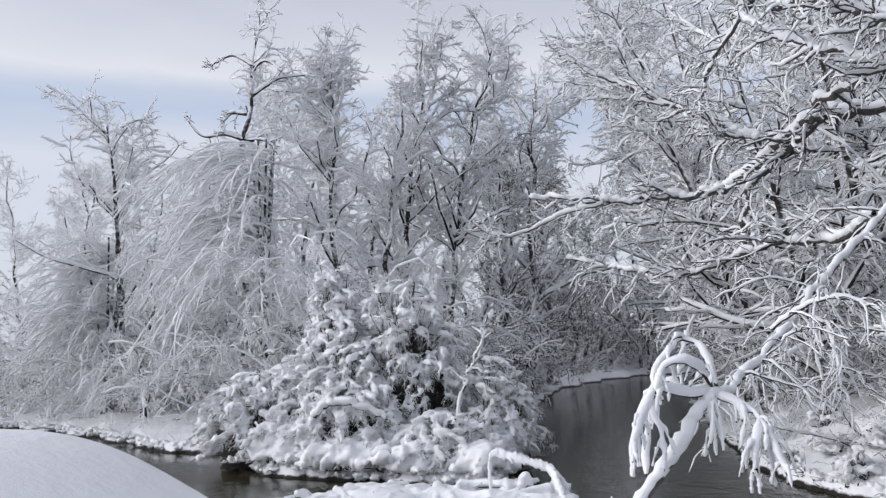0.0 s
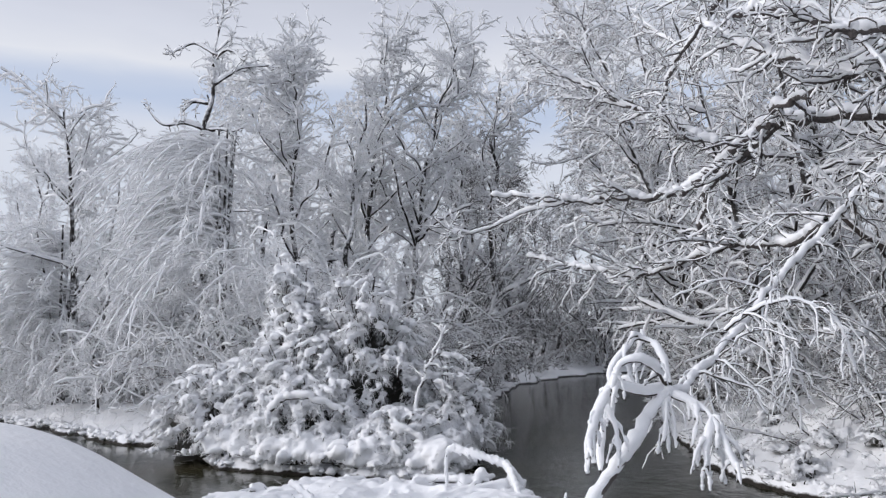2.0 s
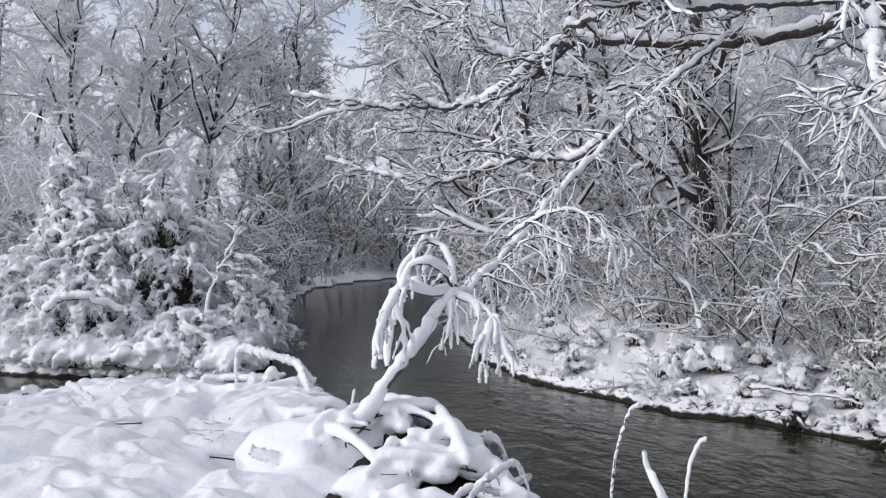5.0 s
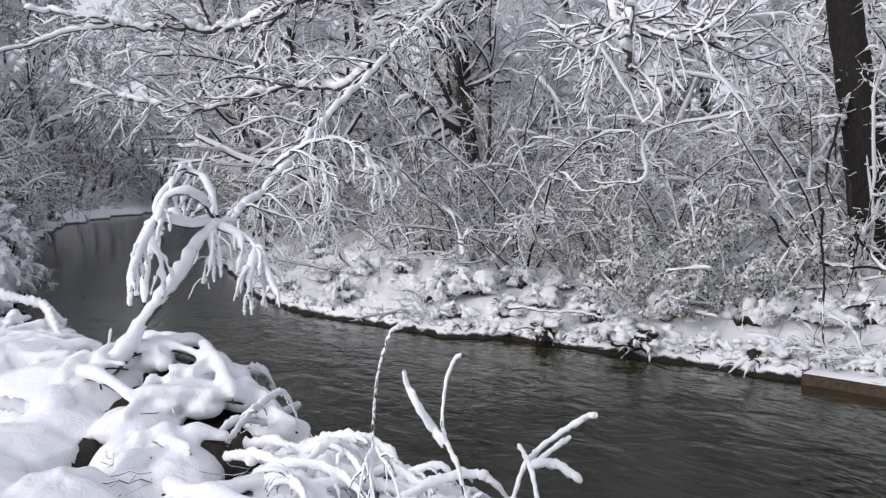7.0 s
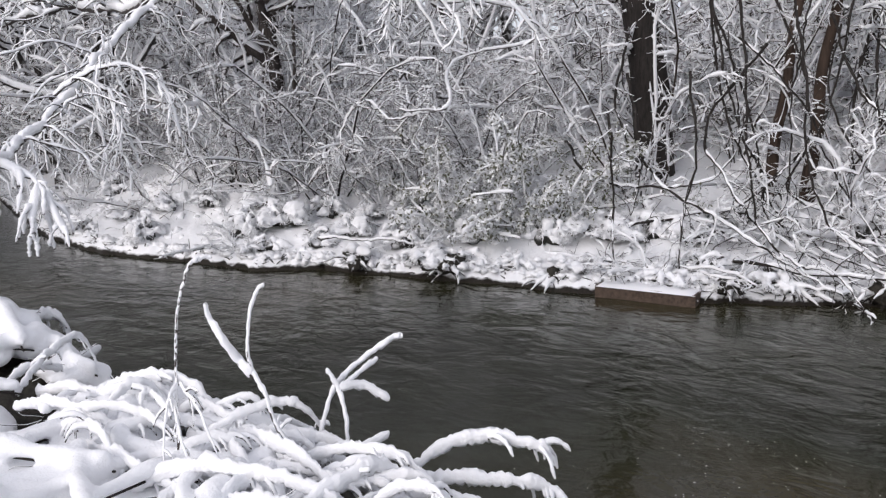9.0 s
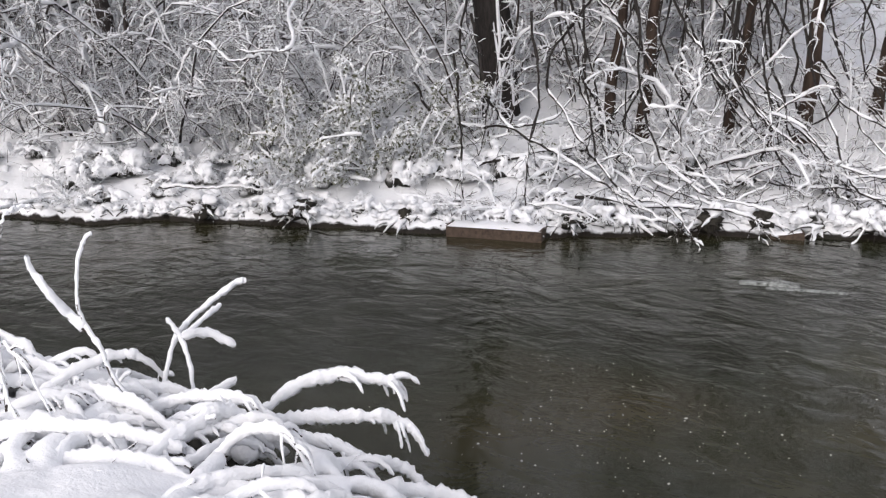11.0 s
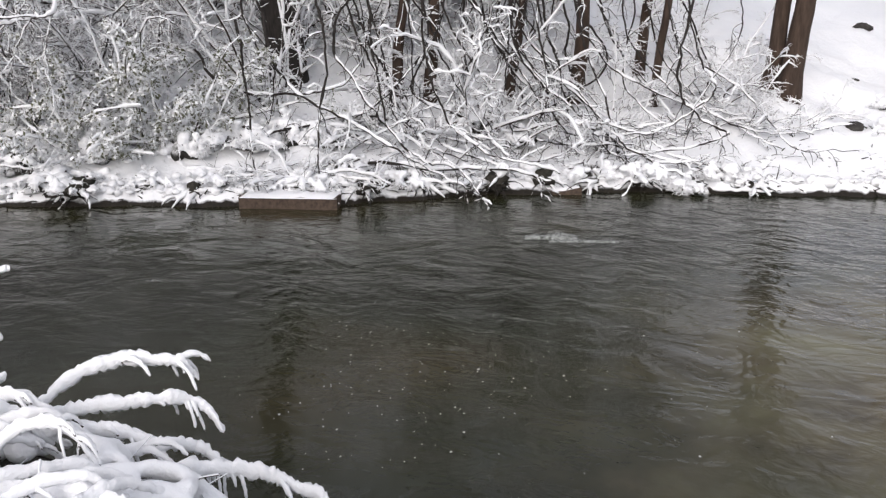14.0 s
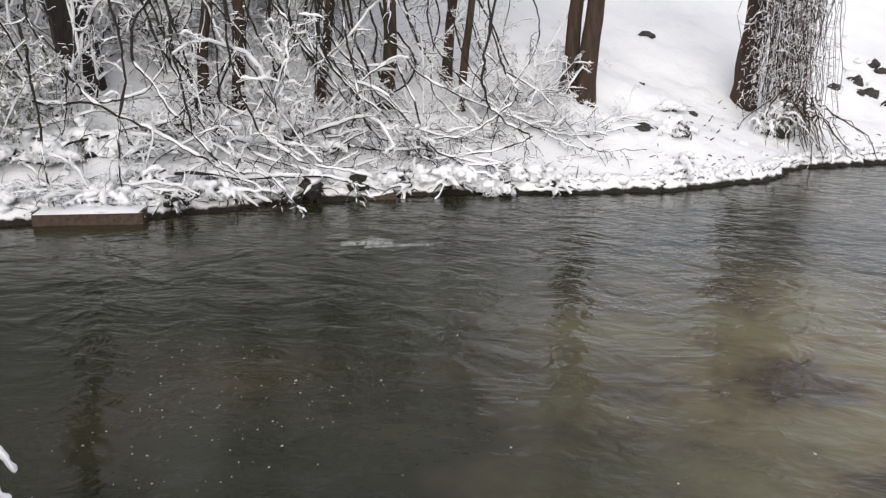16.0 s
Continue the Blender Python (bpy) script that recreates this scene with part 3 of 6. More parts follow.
def laden_bush(seed, name, label, at, size, sprays, group="", load=0.056, hang=0.40):
    """A bush bowed under heavy snow: boughs arching out and down under run-together pads of snow, frosted twigs hanging
    below, a dark shell for the shaded inside.
    """
    rng = np.random.default_rng(seed)
    ob = thing(name, at, label, "bush", group)
    rx, ry, h = size
    k = 8
    a = rng.uniform(0, 2 * np.pi, sprays)
    lift = np.arcsin(rng.uniform(0.03, 1.0, sprays))
    skin = np.array([rx, ry, h]) * np.stack([np.cos(a) * np.cos(lift), np.sin(a) * np.cos(lift), np.sin(lift)], 1) * rng.uniform(0.66, 0.98, (sprays, 1))
    turn = a + rng.normal(size=sprays) * (0.45 + 1.8 * np.sin(lift) ** 3)
    out = np.stack([np.cos(turn), np.sin(turn), 0 * turn], 1)[:, None]
    long = rng.uniform(0.7, 1.7, (sprays, 1, 1)) * hang
    u = np.linspace(0, 1, k)[None, :, None]
    main = skin[:, None] + out * long * (u - 0.4) + np.array([0, 0, 1.0]) * long * (0.2 * u - 0.5 * u**2) + rng.normal(size=(sprays, k, 3)) * 0.010
    main[..., 2] = np.maximum(main[..., 2], 0.06)
    rad = np.linspace(0.012, 0.006, k)[None] + np.zeros((sprays, 1))
    two, r2 = grow(rng, main, rad, 6, (0.35 * hang, 0.9 * hang), (30, 75), 6, 0.1, 1.0, -1.0, 0.2, 0.6, 0.005, floor=0.03, plane=0.35)
    three, r3 = grow(rng, two, r2, 7, (0.2 * hang, 0.7 * hang), (25, 75), 4, 0.1, 1.0, -1.6, 0.2, 0.8, 0.0055, floor=0.02)
    stem = np.stack([skin * [0.1, 0.1, 0.15], skin * [0.4, 0.4, 0.7], main[:, 0]], 1)
    fluff(part("framework", mesh_of("framework", [tubes(stem, np.full((sprays, 3), 0.008), 4), tubes(main, rad, 5)]), BARK, ob))
    fluff(part("twig_mass", mesh_of("twig_mass", [tubes(two, r2, 3), tubes(three, clumpy(rng, r3), 3)]), FROST, ob))
    heavy = load * rng.choice([0.5, 1.0, 1.35], (sprays, 1), p=[0.35, 0.4, 0.25])
    deep = heavy * smooth_rand(rng, sprays, k, 0.35, 1.25, 1)
    deep[:, [0, -1]] = 0.001
    rolls = tubes(main + np.array([0, 0, 0.5]) * deep[..., None], deep * 0.88, 7, 0.2, rng)
    d2 = np.repeat(heavy, 6, 0) * 0.62 * smooth_rand(rng, len(two), 6, 0.05, 1.3, 1)
    d2[:, [0, -1]] = 0.001
    side = tubes(two + np.array([0, 0, 0.4]) * d2[..., None], d2 * 0.8, 6, 0.2, rng)
    spots = main[:, 2:-2].reshape(-1, 3)
    pick = spots[rng.integers(0, len(spots), int(2.4 * sprays))]
    clods = lumps(rng, pick + rng.normal(size=pick.shape) * 0.03, load * 0.95, 9, 6, 0.25)
    fluff(part("snow_cover", fused("snow_cover", [rolls, side, clods], max(0.020, 0.40 * load), 1), SNOW, ob, "heavy run-together clumps of white snow"))
    # added dark shell whose colour stands in for the shade inside the bush
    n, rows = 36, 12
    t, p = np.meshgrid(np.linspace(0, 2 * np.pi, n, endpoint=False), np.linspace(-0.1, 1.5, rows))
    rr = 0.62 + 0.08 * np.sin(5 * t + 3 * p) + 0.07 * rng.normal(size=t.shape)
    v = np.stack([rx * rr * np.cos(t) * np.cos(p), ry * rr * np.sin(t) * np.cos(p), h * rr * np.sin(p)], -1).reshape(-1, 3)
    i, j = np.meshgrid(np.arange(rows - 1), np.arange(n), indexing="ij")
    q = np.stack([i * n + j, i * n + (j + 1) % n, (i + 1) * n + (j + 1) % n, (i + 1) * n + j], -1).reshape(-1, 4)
    part("shade_core", mesh_of("shade_core", [(v, q)]), DARK_CORE, ob, "dark inner shell standing in for the shaded inside")
    return ob


def bowed_branch(seed, name, label, path, r0, load, kids, group="", bark=BARK, crook=1.2, category="branch", gaps=0.08, pitch=0.05, knob=0.14, slip=False, tall=1.0, cling=0.25):
    rng = np.random.default_rng(seed)
    base = np.array(path[0], float)
    ob = thing(name, base, label, category, group)
    snowy_limb(rng, ob, base, path, r0, r0 * 0.35, load, kids, ("stem", "twig_spray", "snow_cover"), bark, 7, crook, gaps, pitch, knob, slip, tall, cling)
    return ob


def lay(ob, m):
    """The first call sets the plant itself in its place, the later ones set copies."""
    if ob.location.z > -40:
        return copy_thing(ob, m @ Matrix.Diagonal((*[1 / v for v in ob.scale], 1)))
    ob.matrix_basis = m
    return ob


def at_ground(x, y, dz=0.0):
    return (x, y, zat(x, y) + dz)


# ---- the overhanging tree on the far bank, with limbs reaching over the river ----
rng = np.random.default_rng(5)
foot = np.array(at_ground(11.35, 9.7, -0.2))
big = thing("overhanging_tree", foot, "dark bare tree leaning over the river, limbs loaded with snow", "tree")
trunk = spline([foot, foot + (-0.25, 0.0, 1.6), foot + (-0.55, 0.1, 3.0), foot + (-0.9, 0.1, 4.6), foot + (-0.7, 0.5, 7.5), foot + (0.2, 0.6, 11)], 30)[None] - foot
trad = np.linspace(0.34, 0.14, 30)[None]
part("trunk", mesh_of("trunk", [tubes(trunk, trad, 14, 0.06, rng)]), BLACK_BARK, big, "dark wet bark")
MID = [dict(count=32, length=(0.4, 1.5), angle=(35, 80), k=8, start=0.08, droop=0.0, wiggle=0.24, ratio=0.45, least=0.010, plane=0.8), dict(count=7, length=(0.15, 0.6), angle=(35, 80), k=6, droop=-0.1, wiggle=0.28, ratio=0.7, least=0.008)]
FEW = [dict(count=18, length=(0.3, 1.2), angle=(35, 80), k=7, start=0.1, droop=-0.1, wiggle=0.24, ratio=0.5, least=0.010), dict(count=5, length=(0.15, 0.5), angle=(35, 80), k=4, droop=-0.1, wiggle=0.28, ratio=0.7, least=0.008)]
DRAPE = [dict(count=46, length=(0.3, 1.3), angle=(30, 85), k=10, start=0.05, end=0.86, droop=-1.6, wiggle=0.2, ratio=0.4, least=0.008), dict(count=6, length=(0.12, 0.5), angle=(30, 80), k=5, droop=-1.2, wiggle=0.25, ratio=0.7, least=0.006)]
BOUGHS = [
    ([(10.5, 9.8, 5.6), (8.8, 9.5, 5.75), (7.46, 9.86, 5.61), (5.91, 11.51, 5.45), (4.06, 12.78, 5.64), (3.47, 13.07, 5.62), (2.77, 13.77, 5.02), (2.18, 14.12, 4.8), (1.37, 14.42, 4.78), (0.72, 14.57, 4.76), (-0.66, 14.73, 4.98)], 0.13, 0.02, 0.085, MID),
    ([(0.6, 14.57, 4.78), (-0.2, 14.7, 4.6), (-0.93, 14.71, 4.31), (-1.44, 14.65, 4.36)], 0.03, 0.012, 0.06, FEW),
    ([(3.7, 13.0, 5.62), (3.23, 13.33, 5.2), (2.79, 13.61, 4.74), (2.7, 13.8, 4.31), (2.71, 13.97, 3.69)], 0.07, 0.04, 0.05, FEW),
    ([(3.05, 9.3, 3.66), (3.43, 11.73, 3.72), (3.0, 12.67, 3.8), (2.41, 13.21, 3.69), (1.77, 13.72, 3.5), (1.09, 14.18, 3.61), (0.55, 14.6, 3.77), (-0.05, 15.19, 3.93)], 0.055, 0.018, 0.075, MID),
    ([(3.01, 13.89, 5.54), (2.6, 14.11, 5.84), (1.87, 14.43, 6.26), (1.27, 14.69, 6.67), (0.73, 14.83, 7.01), (-0.03, 14.9, 7.49)], 0.07, 0.02, 0.085, MID),
    ([(1.87, 14.42, 6.29), (1.27, 14.73, 6.54), (0.6, 15.12, 6.78)], 0.035, 0.015, 0.075, FEW),
    ([(7.4, 9.6, 5.7), (5.6, 10.3, 6.0), (4.26, 11.08, 5.83), (3.87, 11.49, 5.67), (3.48, 12.57, 5.72)], 0.10, 0.05, 0.09, FEW),
    ([(7.2, 9.6, 5.7), (5.6, 9.9, 5.5), (4.01, 10.17, 5.48), (3.27, 10.74, 5.88), (2.9, 11.0, 6.08), (2.3, 11.57, 6.7)], 0.08, 0.025, 0.09, MID),
    ([(8.8, 9.5, 5.75), (6.2, 9.6, 6.0), (3.89, 9.78, 5.79), (3.52, 9.97, 5.97), (2.97, 10.45, 6.35), (2.5, 10.9, 6.5)], 0.08, 0.025, 0.085, MID),
    ([(6.0, 10.4, 6.6), (4.4, 11.0, 7.2), (2.83, 11.33, 7.01), (2.41, 11.75, 6.76), (2.04, 12.42, 6.23), (1.98, 12.73, 5.91)], 0.06, 0.02, 0.05, MID),
    ([(5.6, 11.5, 5.45), (5.04, 10.52, 5.19), (4.33, 10.18, 4.7), (3.64, 9.69, 4.15), (3.05, 9.12, 3.64), (2.42, 8.42, 3.14), (1.84, 7.66, 2.7), (1.44, 7.13, 2.36), (1.18, 6.67, 2.18), (0.96, 6.34, 2.13)], 0.038, 0.020, 0.034, DRAPE),
    ([(1.0, 6.4, 2.15), (0.88, 6.3, 2.03), (0.79, 6.24, 1.9), (0.63, 6.18, 1.71), (0.48, 6.16, 1.5), (0.34, 6.12, 1.3), (0.15, 6.05, 1.1)], 0.022, 0.045, 0.085, ()),
    ([(8.6, 9.6, 5.8), (6.2, 8.2, 6.0), (4.51, 7.03, 4.9), (4.55, 6.88, 4.4), (4.44, 6.67, 4.02), (4.43, 6.5, 3.76), (4.58, 6.56, 3.5), (4.76, 6.7, 3.32)], 0.06, 0.02, 0.085, FEW),
    ([(4.43, 6.58, 3.91), (4.44, 6.24, 3.74), (4.51, 5.96, 3.61), (4.67, 5.7, 3.55)], 0.025, 0.012, 0.075, FEW),
    ([(4.41, 6.61, 3.87), (4.32, 6.71, 3.7), (4.25, 6.9, 3.54)], 0.02, 0.01, 0.07, FEW),
    ([(9.5, 9.9, 3.6), (8.0, 10.9, 3.2), (6.99, 9.7, 2.53), (6.73, 10.0, 2.38), (6.51, 10.38, 2.3), (6.38, 10.93, 2.53), (6.38, 11.62, 2.07), (6.11, 12.15, 1.27)], 0.018, 0.012, 0.04, FEW),
]
for path, r0, r1, load, kids in BOUGHS:
    snowy_limb(rng, big, foot, path, r0 * 0.82, r1, load * 0.80, kids, bark=GREY_BARK, knob=0.22, pitch=0.04)

# the hooped end of the long bowed limb, with hanging twigs
HOOPS = [
    [(1.01, 6.4, 2.17), (0.98, 6.46, 2.37), (0.92, 6.52, 2.47), (0.83, 6.53, 2.5), (0.74, 6.49, 2.43), (0.64, 6.45, 2.28), (0.58, 6.39, 2.12), (0.54, 6.32, 1.86), (0.51, 6.24, 1.64)],
    [(0.99, 6.4, 2.18), (0.9, 6.27, 2.32), (0.79, 6.18, 2.4), (0.69, 6.19, 2.38), (0.63, 6.2, 2.29), (0.59, 6.19, 2.17)],
    [(1.0, 6.42, 2.17), (0.8, 6.3, 2.15), (0.60, 6.2, 2.2), (0.55, 6.15, 2.07), (0.6, 6.08, 1.94), (0.62, 6.05, 1.8)],
    [(0.99, 6.4, 2.15), (1.13, 6.27, 2.07), (1.22, 6.14, 1.99), (1.28, 6.06, 1.85), (1.33, 5.98, 1.69)],
    [(1.22, 6.14, 1.99), (1.18, 6.08, 1.85), (1.14, 6.02, 1.69)],
    [(0.57, 6.09, 2.17), (0.49, 6.04, 2.05), (0.43, 5.98, 1.9), (0.41, 5.97, 1.79)],
    [(0.99, 6.4, 2.18), (0.97, 6.34, 2.04), (0.98, 6.33, 1.91)],
    [(1.65, 7.77, 2.55), (1.78, 7.53, 2.68), (1.96, 7.38, 2.78), (2.13, 7.23, 2.79), (2.27, 7.08, 2.69), (2.36, 6.95, 2.49), (2.41, 6.92, 2.25)],
    [(1.94, 7.49, 2.68), (2.02, 7.37, 2.54), (2.04, 7.25, 2.28), (2.04, 7.24, 2.08)],
]
HANG = [dict(count=11, length=(0.1, 0.45), angle=(30, 80), k=9, start=0.15, droop=-4.0, wiggle=0.16, ratio=0.7, least=0.006)]
TRAIL = [dict(count=18, length=(0.15, 0.7), angle=(30, 80), k=9, start=0.1, droop=-3.0, wiggle=0.2, ratio=0.6, least=0.006), dict(count=3, length=(0.06, 0.22), angle=(30, 70), k=4, droop=-1.5, wiggle=0.2, ratio=0.8, least=0.005)]
for n, path in enumerate(HOOPS):
    snowy_limb(rng, big, foot, path, 0.015, 0.008, 0.044 if n < 7 else 0.020, HANG if n < 7 else TRAIL, ("bowed_twig", "hanging_spray", "snow_cover"), cling=0.75)

# ---- far bank: trunks, thicket, shrubs ----
bare_tree(21, "bank_tree", "dark bare tree standing in the thicket on the bank", [at_ground(7.46, 16.4), (7.4, 16.4, 4), (7.2, 16.5, 7), (7.5, 16.6, 12)], 0.27, 30, 9, 5, 0.05, thin=0.016)
bare_tree(22, "bank_tree", "thin bare sapling with snow in its twigs", [at_ground(7.72, 15.8), (7.7, 15.8, 3), (7.6, 15.6, 6)], 0.07, 14, 8, 6, 0.04)
STEMS = [(12.05, 8.02, 0.10), (12.36, 7.55, 0.11), (13.22, 6.5, 0.09), (13.62, 5.5, 0.13), (15.1, 4.9, 0.10), (14.2, 4.33, 0.075), (15.3, 2.4, 0.19), (15.5, 2.75, 0.15), (18.2, -0.35, 0.24)]
for n, (x, y, r) in enumerate(STEMS):
    g = np.array(at_ground(x, y))
    lean = np.random.default_rng(40 + n).normal(size=2) * 0.12 + (0.1, -0.5)
    bare_tree(30 + n, "bank_tree", "straight brown trunk on the snowy slope, snowy twigs above", [g, g + (lean[0] * 0.4, lean[1] * 0.4, 2.5), g + (lean[0], lean[1], 5), g + (lean[0] * 2, lean[1] * 2, 10)], r, 14, 8, 4, 0.05, BROWN_BARK, (1.2, 2.8), low=0.26, group="trunks on the slope")

HIDE = (0, 0, -50)
THICKET = [
    shrub(51, "thicket_shrub", "tangled snow-covered bare shrub on the bank", HIDE, 10, 2.4, 1.5, 10, 4, 0.052, -0.35, group="bank thicket", tilt=(10, 65), thin=0.011, twig=FROST_BROWN),
    shrub(52, "thicket_shrub", "arching snow-covered bare shrub on the bank", HIDE, 9, 2.0, 1.8, 11, 4, 0.052, -0.6, group="bank thicket", tilt=(20, 75), thin=0.011, twig=FROST_BROWN),
    shrub(53, "thicket_shrub", "tall tangled bare shrub dusted with snow", HIDE, 10, 3.6, 1.6, 12, 4, 0.052, -0.3, group="bank thicket", tilt=(5, 50), thin=0.011, twig=FROST_BROWN),
    shrub(54, "thicket_shrub", "low tangle of snowy brambles on the bank", HIDE, 11, 1.2, 1.4, 8, 3, 0.052, -0.6, group="bank thicket", tilt=(30, 85), length=(0.3, 0.8), thin=0.011),
]
rng = np.random.default_rng(77)
spots = []
for x, y, which, size in zip(rng.uniform(3.5, 19, 4000), rng.uniform(2.5, 40, 4000), rng.integers(0, 4, 4000), rng.uniform(0.75, 1.25, 4000)):
    d, bank = shore(np.array([x]), np.array([y]))
    if bank[0] != 1 or not 0.35 < d[0] < 9 or (x > 13.4 and y < 7.5) or (y < 6.5 and d[0] > 3.0) or y < 3.3 or (x > 10.2 and y < 7.4 and rng.uniform() < 0.8):
        continue
    if d[0] < 1.6:
        which = 3
        size *= 0.7
        if y > 6.8 and rng.uniform() < 0.75:
            continue
    if any(math.hypot(x - a, y - b) < (1.25 if b < 16 else 1.7) for a, b in spots):
        continue
    spots.append((x, y))
    lay(THICKET[which], pose(x, y, zat(x, y), 0, 0, rng.uniform(0, 360)) @ Matrix.Scale(size, 4))
    if len(spots) > 110:
        break
shrub(55, "leafy_shrub", "half-green leafy shrub dusted with snow on the bank", at_ground(8.9, 9.9), 20, 1.7, 1.4, 12, 5, 0.042, -0.5, tilt=(10, 75), twig=FROST, leaves=11000, length=(0.2, 0.6), thin=0.007)
shrub(56, "leafy_shrub", "half-green leafy shrub dusted with snow on the bank", at_ground(8.1, 10.9), 14, 1.5, 1.2, 12, 5, 0.042, -0.5, tilt=(10, 75), twig=FROST, leaves=6000, length=(0.2, 0.6), thin=0.007)

# ---- island: the bowed bush by the water, willows and trees behind ----
BUSH = [((-5.15, 18.2), (0.75, 0.8, 4.3), 230), ((-3.6, 18.0), (1.5, 1.2, 3.6), 240), ((-5.0, 17.6), (1.5, 1.0, 2.6), 190), ((-6.6, 17.9), (1.5, 1.2, 2.0), 210), ((-4.4, 17.0), (1.5, 0.9, 1.7), 190), ((-2.5, 16.5), (1.2, 1.0, 1.0), 150), ((-1.7, 18.0), (1.0, 1.2, 2.0), 110)]
bowed_branch(77, "bowed_branch", "thick arched branch with a roll of snow in the bush", [(-5.1, 16.3, 0.9), (-4.86, 16.2, 1.33), (-4.48, 16.1, 1.46), (-4.04, 16.1, 1.33), (-3.6, 16.2, 1.15)], 0.05, 0.10, (), gaps=-0.2)
bowed_branch(78, "sapling", "thin crooked sapling with snow in its forks", [(-2.3, 16.6, 0.7), (-2.23, 16.6, 1.34), (-2.04, 16.5, 1.75), (-1.94, 16.4, 2.05), (-1.75, 16.4, 2.47), (-1.65, 16.4, 2.76)], 0.03, 0.07, [dict(count=9, length=(0.2, 0.6), angle=(30, 60), k=7, start=0.3, droop=0.4, wiggle=0.2, ratio=0.6, least=0.012)], category="sapling")
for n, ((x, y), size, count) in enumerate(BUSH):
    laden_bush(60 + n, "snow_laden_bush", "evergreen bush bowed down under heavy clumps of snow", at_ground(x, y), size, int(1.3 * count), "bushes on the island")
shrub(71, "willow", "arching willow with fine frosted hanging twigs", at_ground(-9.0, 24.6), 22, 7.0, 3.0, 20, 5, 0.034, -1.9, length=(0.5, 1.9), lean=(-0.22, -0.05), tilt=(3, 42), thin=0.014, crook=0.16, vary=(0.45, 1.0), bend=-4.2, bark=FROST)
def hanging_fan(seed, name, label, at, count, top, spread, aim, reach):
    """A willow whose long strands stream out to one side and hang, furred with snow."""
    rng = np.random.default_rng(seed)
    ob = thing(name, at, label, "willow")
    base = np.array(at)
    stems = []
    for n in range(5):
        tip = np.array([rng.normal() * spread * 0.5, rng.normal() * spread * 0.5, top * rng.uniform(0.85, 1.0)])
        path = spline([(0.1 * n - 0.2, 0, -0.2), tip * [0.3, 0.3, 0.45], tip], 14)[None]
        part("stem", mesh_of("stem", [tubes(path, np.linspace(0.075, 0.03, 14)[None], 7)]), STEM, ob)
        stems.append(path[0])
    stems = np.array(stems)
    pick, f = rng.integers(0, 5, count), rng.uniform(0.45, 1.0, count) ** 0.8
    root = stems[pick, (f * 13).astype(int)] + rng.normal(size=(count, 3)) * 0.12
    turn = math.radians(aim) + rng.normal(size=count) * 0.75
    way = unit(np.stack([np.cos(turn), np.sin(turn), rng.uniform(0.1, 0.75, count)], 1))
    k, out, pos = 13, [root], root
    step = rng.uniform(reach[0], reach[1], (count, 1)) / (k - 1)
    for i in range(k - 1):
        pos = pos + way * step
        out.append(pos)
        way = unit(way + rng.normal(size=way.shape) * 0.07 + np.array([0, 0, -0.16]))
    main = np.stack(out, 1)
    main[..., 2] = np.maximum(main[..., 2], 0.3)
    rad = np.linspace(0.020, 0.011, k)[None] + np.zeros((count, 1))
    two, r2 = grow(rng, main, rad, 13, (0.25, 0.85), (15, 50), 6, 0.1, 1.0, -0.5, 0.14, 0.7, 0.012)
    three, r3 = grow(rng, two, r2, 4, (0.12, 0.35), (20, 55), 3, 0.1, 1.0, -0.4, 0.15, 0.8, 0.011)
    fluff(part("strand_mass", mesh_of("strand_mass", [tubes(main, clumpy(rng, rad), 4)]), FROST, ob))
    fluff(part("twig_mass", mesh_of("twig_mass", [tubes(two, clumpy(rng, r2), 3), tubes(three, clumpy(rng, r3), 3)]), FROST, ob, "fine twigs furred white with snow"))
    fluff(part("snow_cover", mesh_of("snow_cover", [snow_on(rng, finer(main), finer(rad), 0.04, 5, 0.25), snow_on(rng, two, r2, 0.03, 4, 0.3)]), SNOW, ob))
    return ob


hanging_fan(75, "willow", "willow with long snow-furred strands streaming over the shore", at_ground(-9.3, 24.6), 150, 8.4, 0.8, 190, (2.6, 5.4))
hanging_fan(76, "willow", "willow with snow-furred strands hanging over the shore", at_ground(-15.6, 26.6), 90, 6.6, 0.9, 200, (1.8, 3.8))
shrub(72, "willow", "arching willow with fine frosted hanging twigs", at_ground(-6.4, 23.5), 36, 7.6, 3.2, 24, 6, 0.034, -1.7, length=(0.4, 1.6), tilt=(3, 45), thin=0.014, crook=0.22, vary=(0.5, 0.95), bend=-4.2, bark=FROST)
shrub(73, "willow", "frosted bare bush at the water's edge", at_ground(-17.5, 28.5), 32, 7.4, 3.6, 22, 6, 0.034, -1.3, length=(0.4, 1.4), tilt=(3, 45), thin=0.015, crook=0.22, vary=(0.5, 0.95), bend=-4.2, bark=FROST)
shrub(74, "willow", "frosted bare bush at the water's edge", at_ground(-13.2, 26.5), 28, 5.6, 3.2, 22, 6, 0.034, -1.3, length=(0.4, 1.2), tilt=(5, 55), thin=0.015, crook=0.22, vary=(0.5, 0.95), bend=-4.2, bark=FROST)
tall_tree = bare_tree(81, "tall_tree", "tall dark crooked tree rising above the thicket", [(-10.6, 26.2, 0.4), (-10.57, 26.1, 4.28), (-10.45, 26.0, 8.47), (-10.51, 26.0, 9.39), (-10.36, 26.0, 10.3), (-10.27, 26.0, 10.81), (-10.31, 26.0, 11.5), (-10.1, 26.0, 12.6), (-9.6, 26.0, 13.7)], 0.12, 9, 5, 4, 0.06, reach=(0.7, 2.0), low=0.6, thin=0.016, bent=0.8, plaster=True, angle=(40, 80))
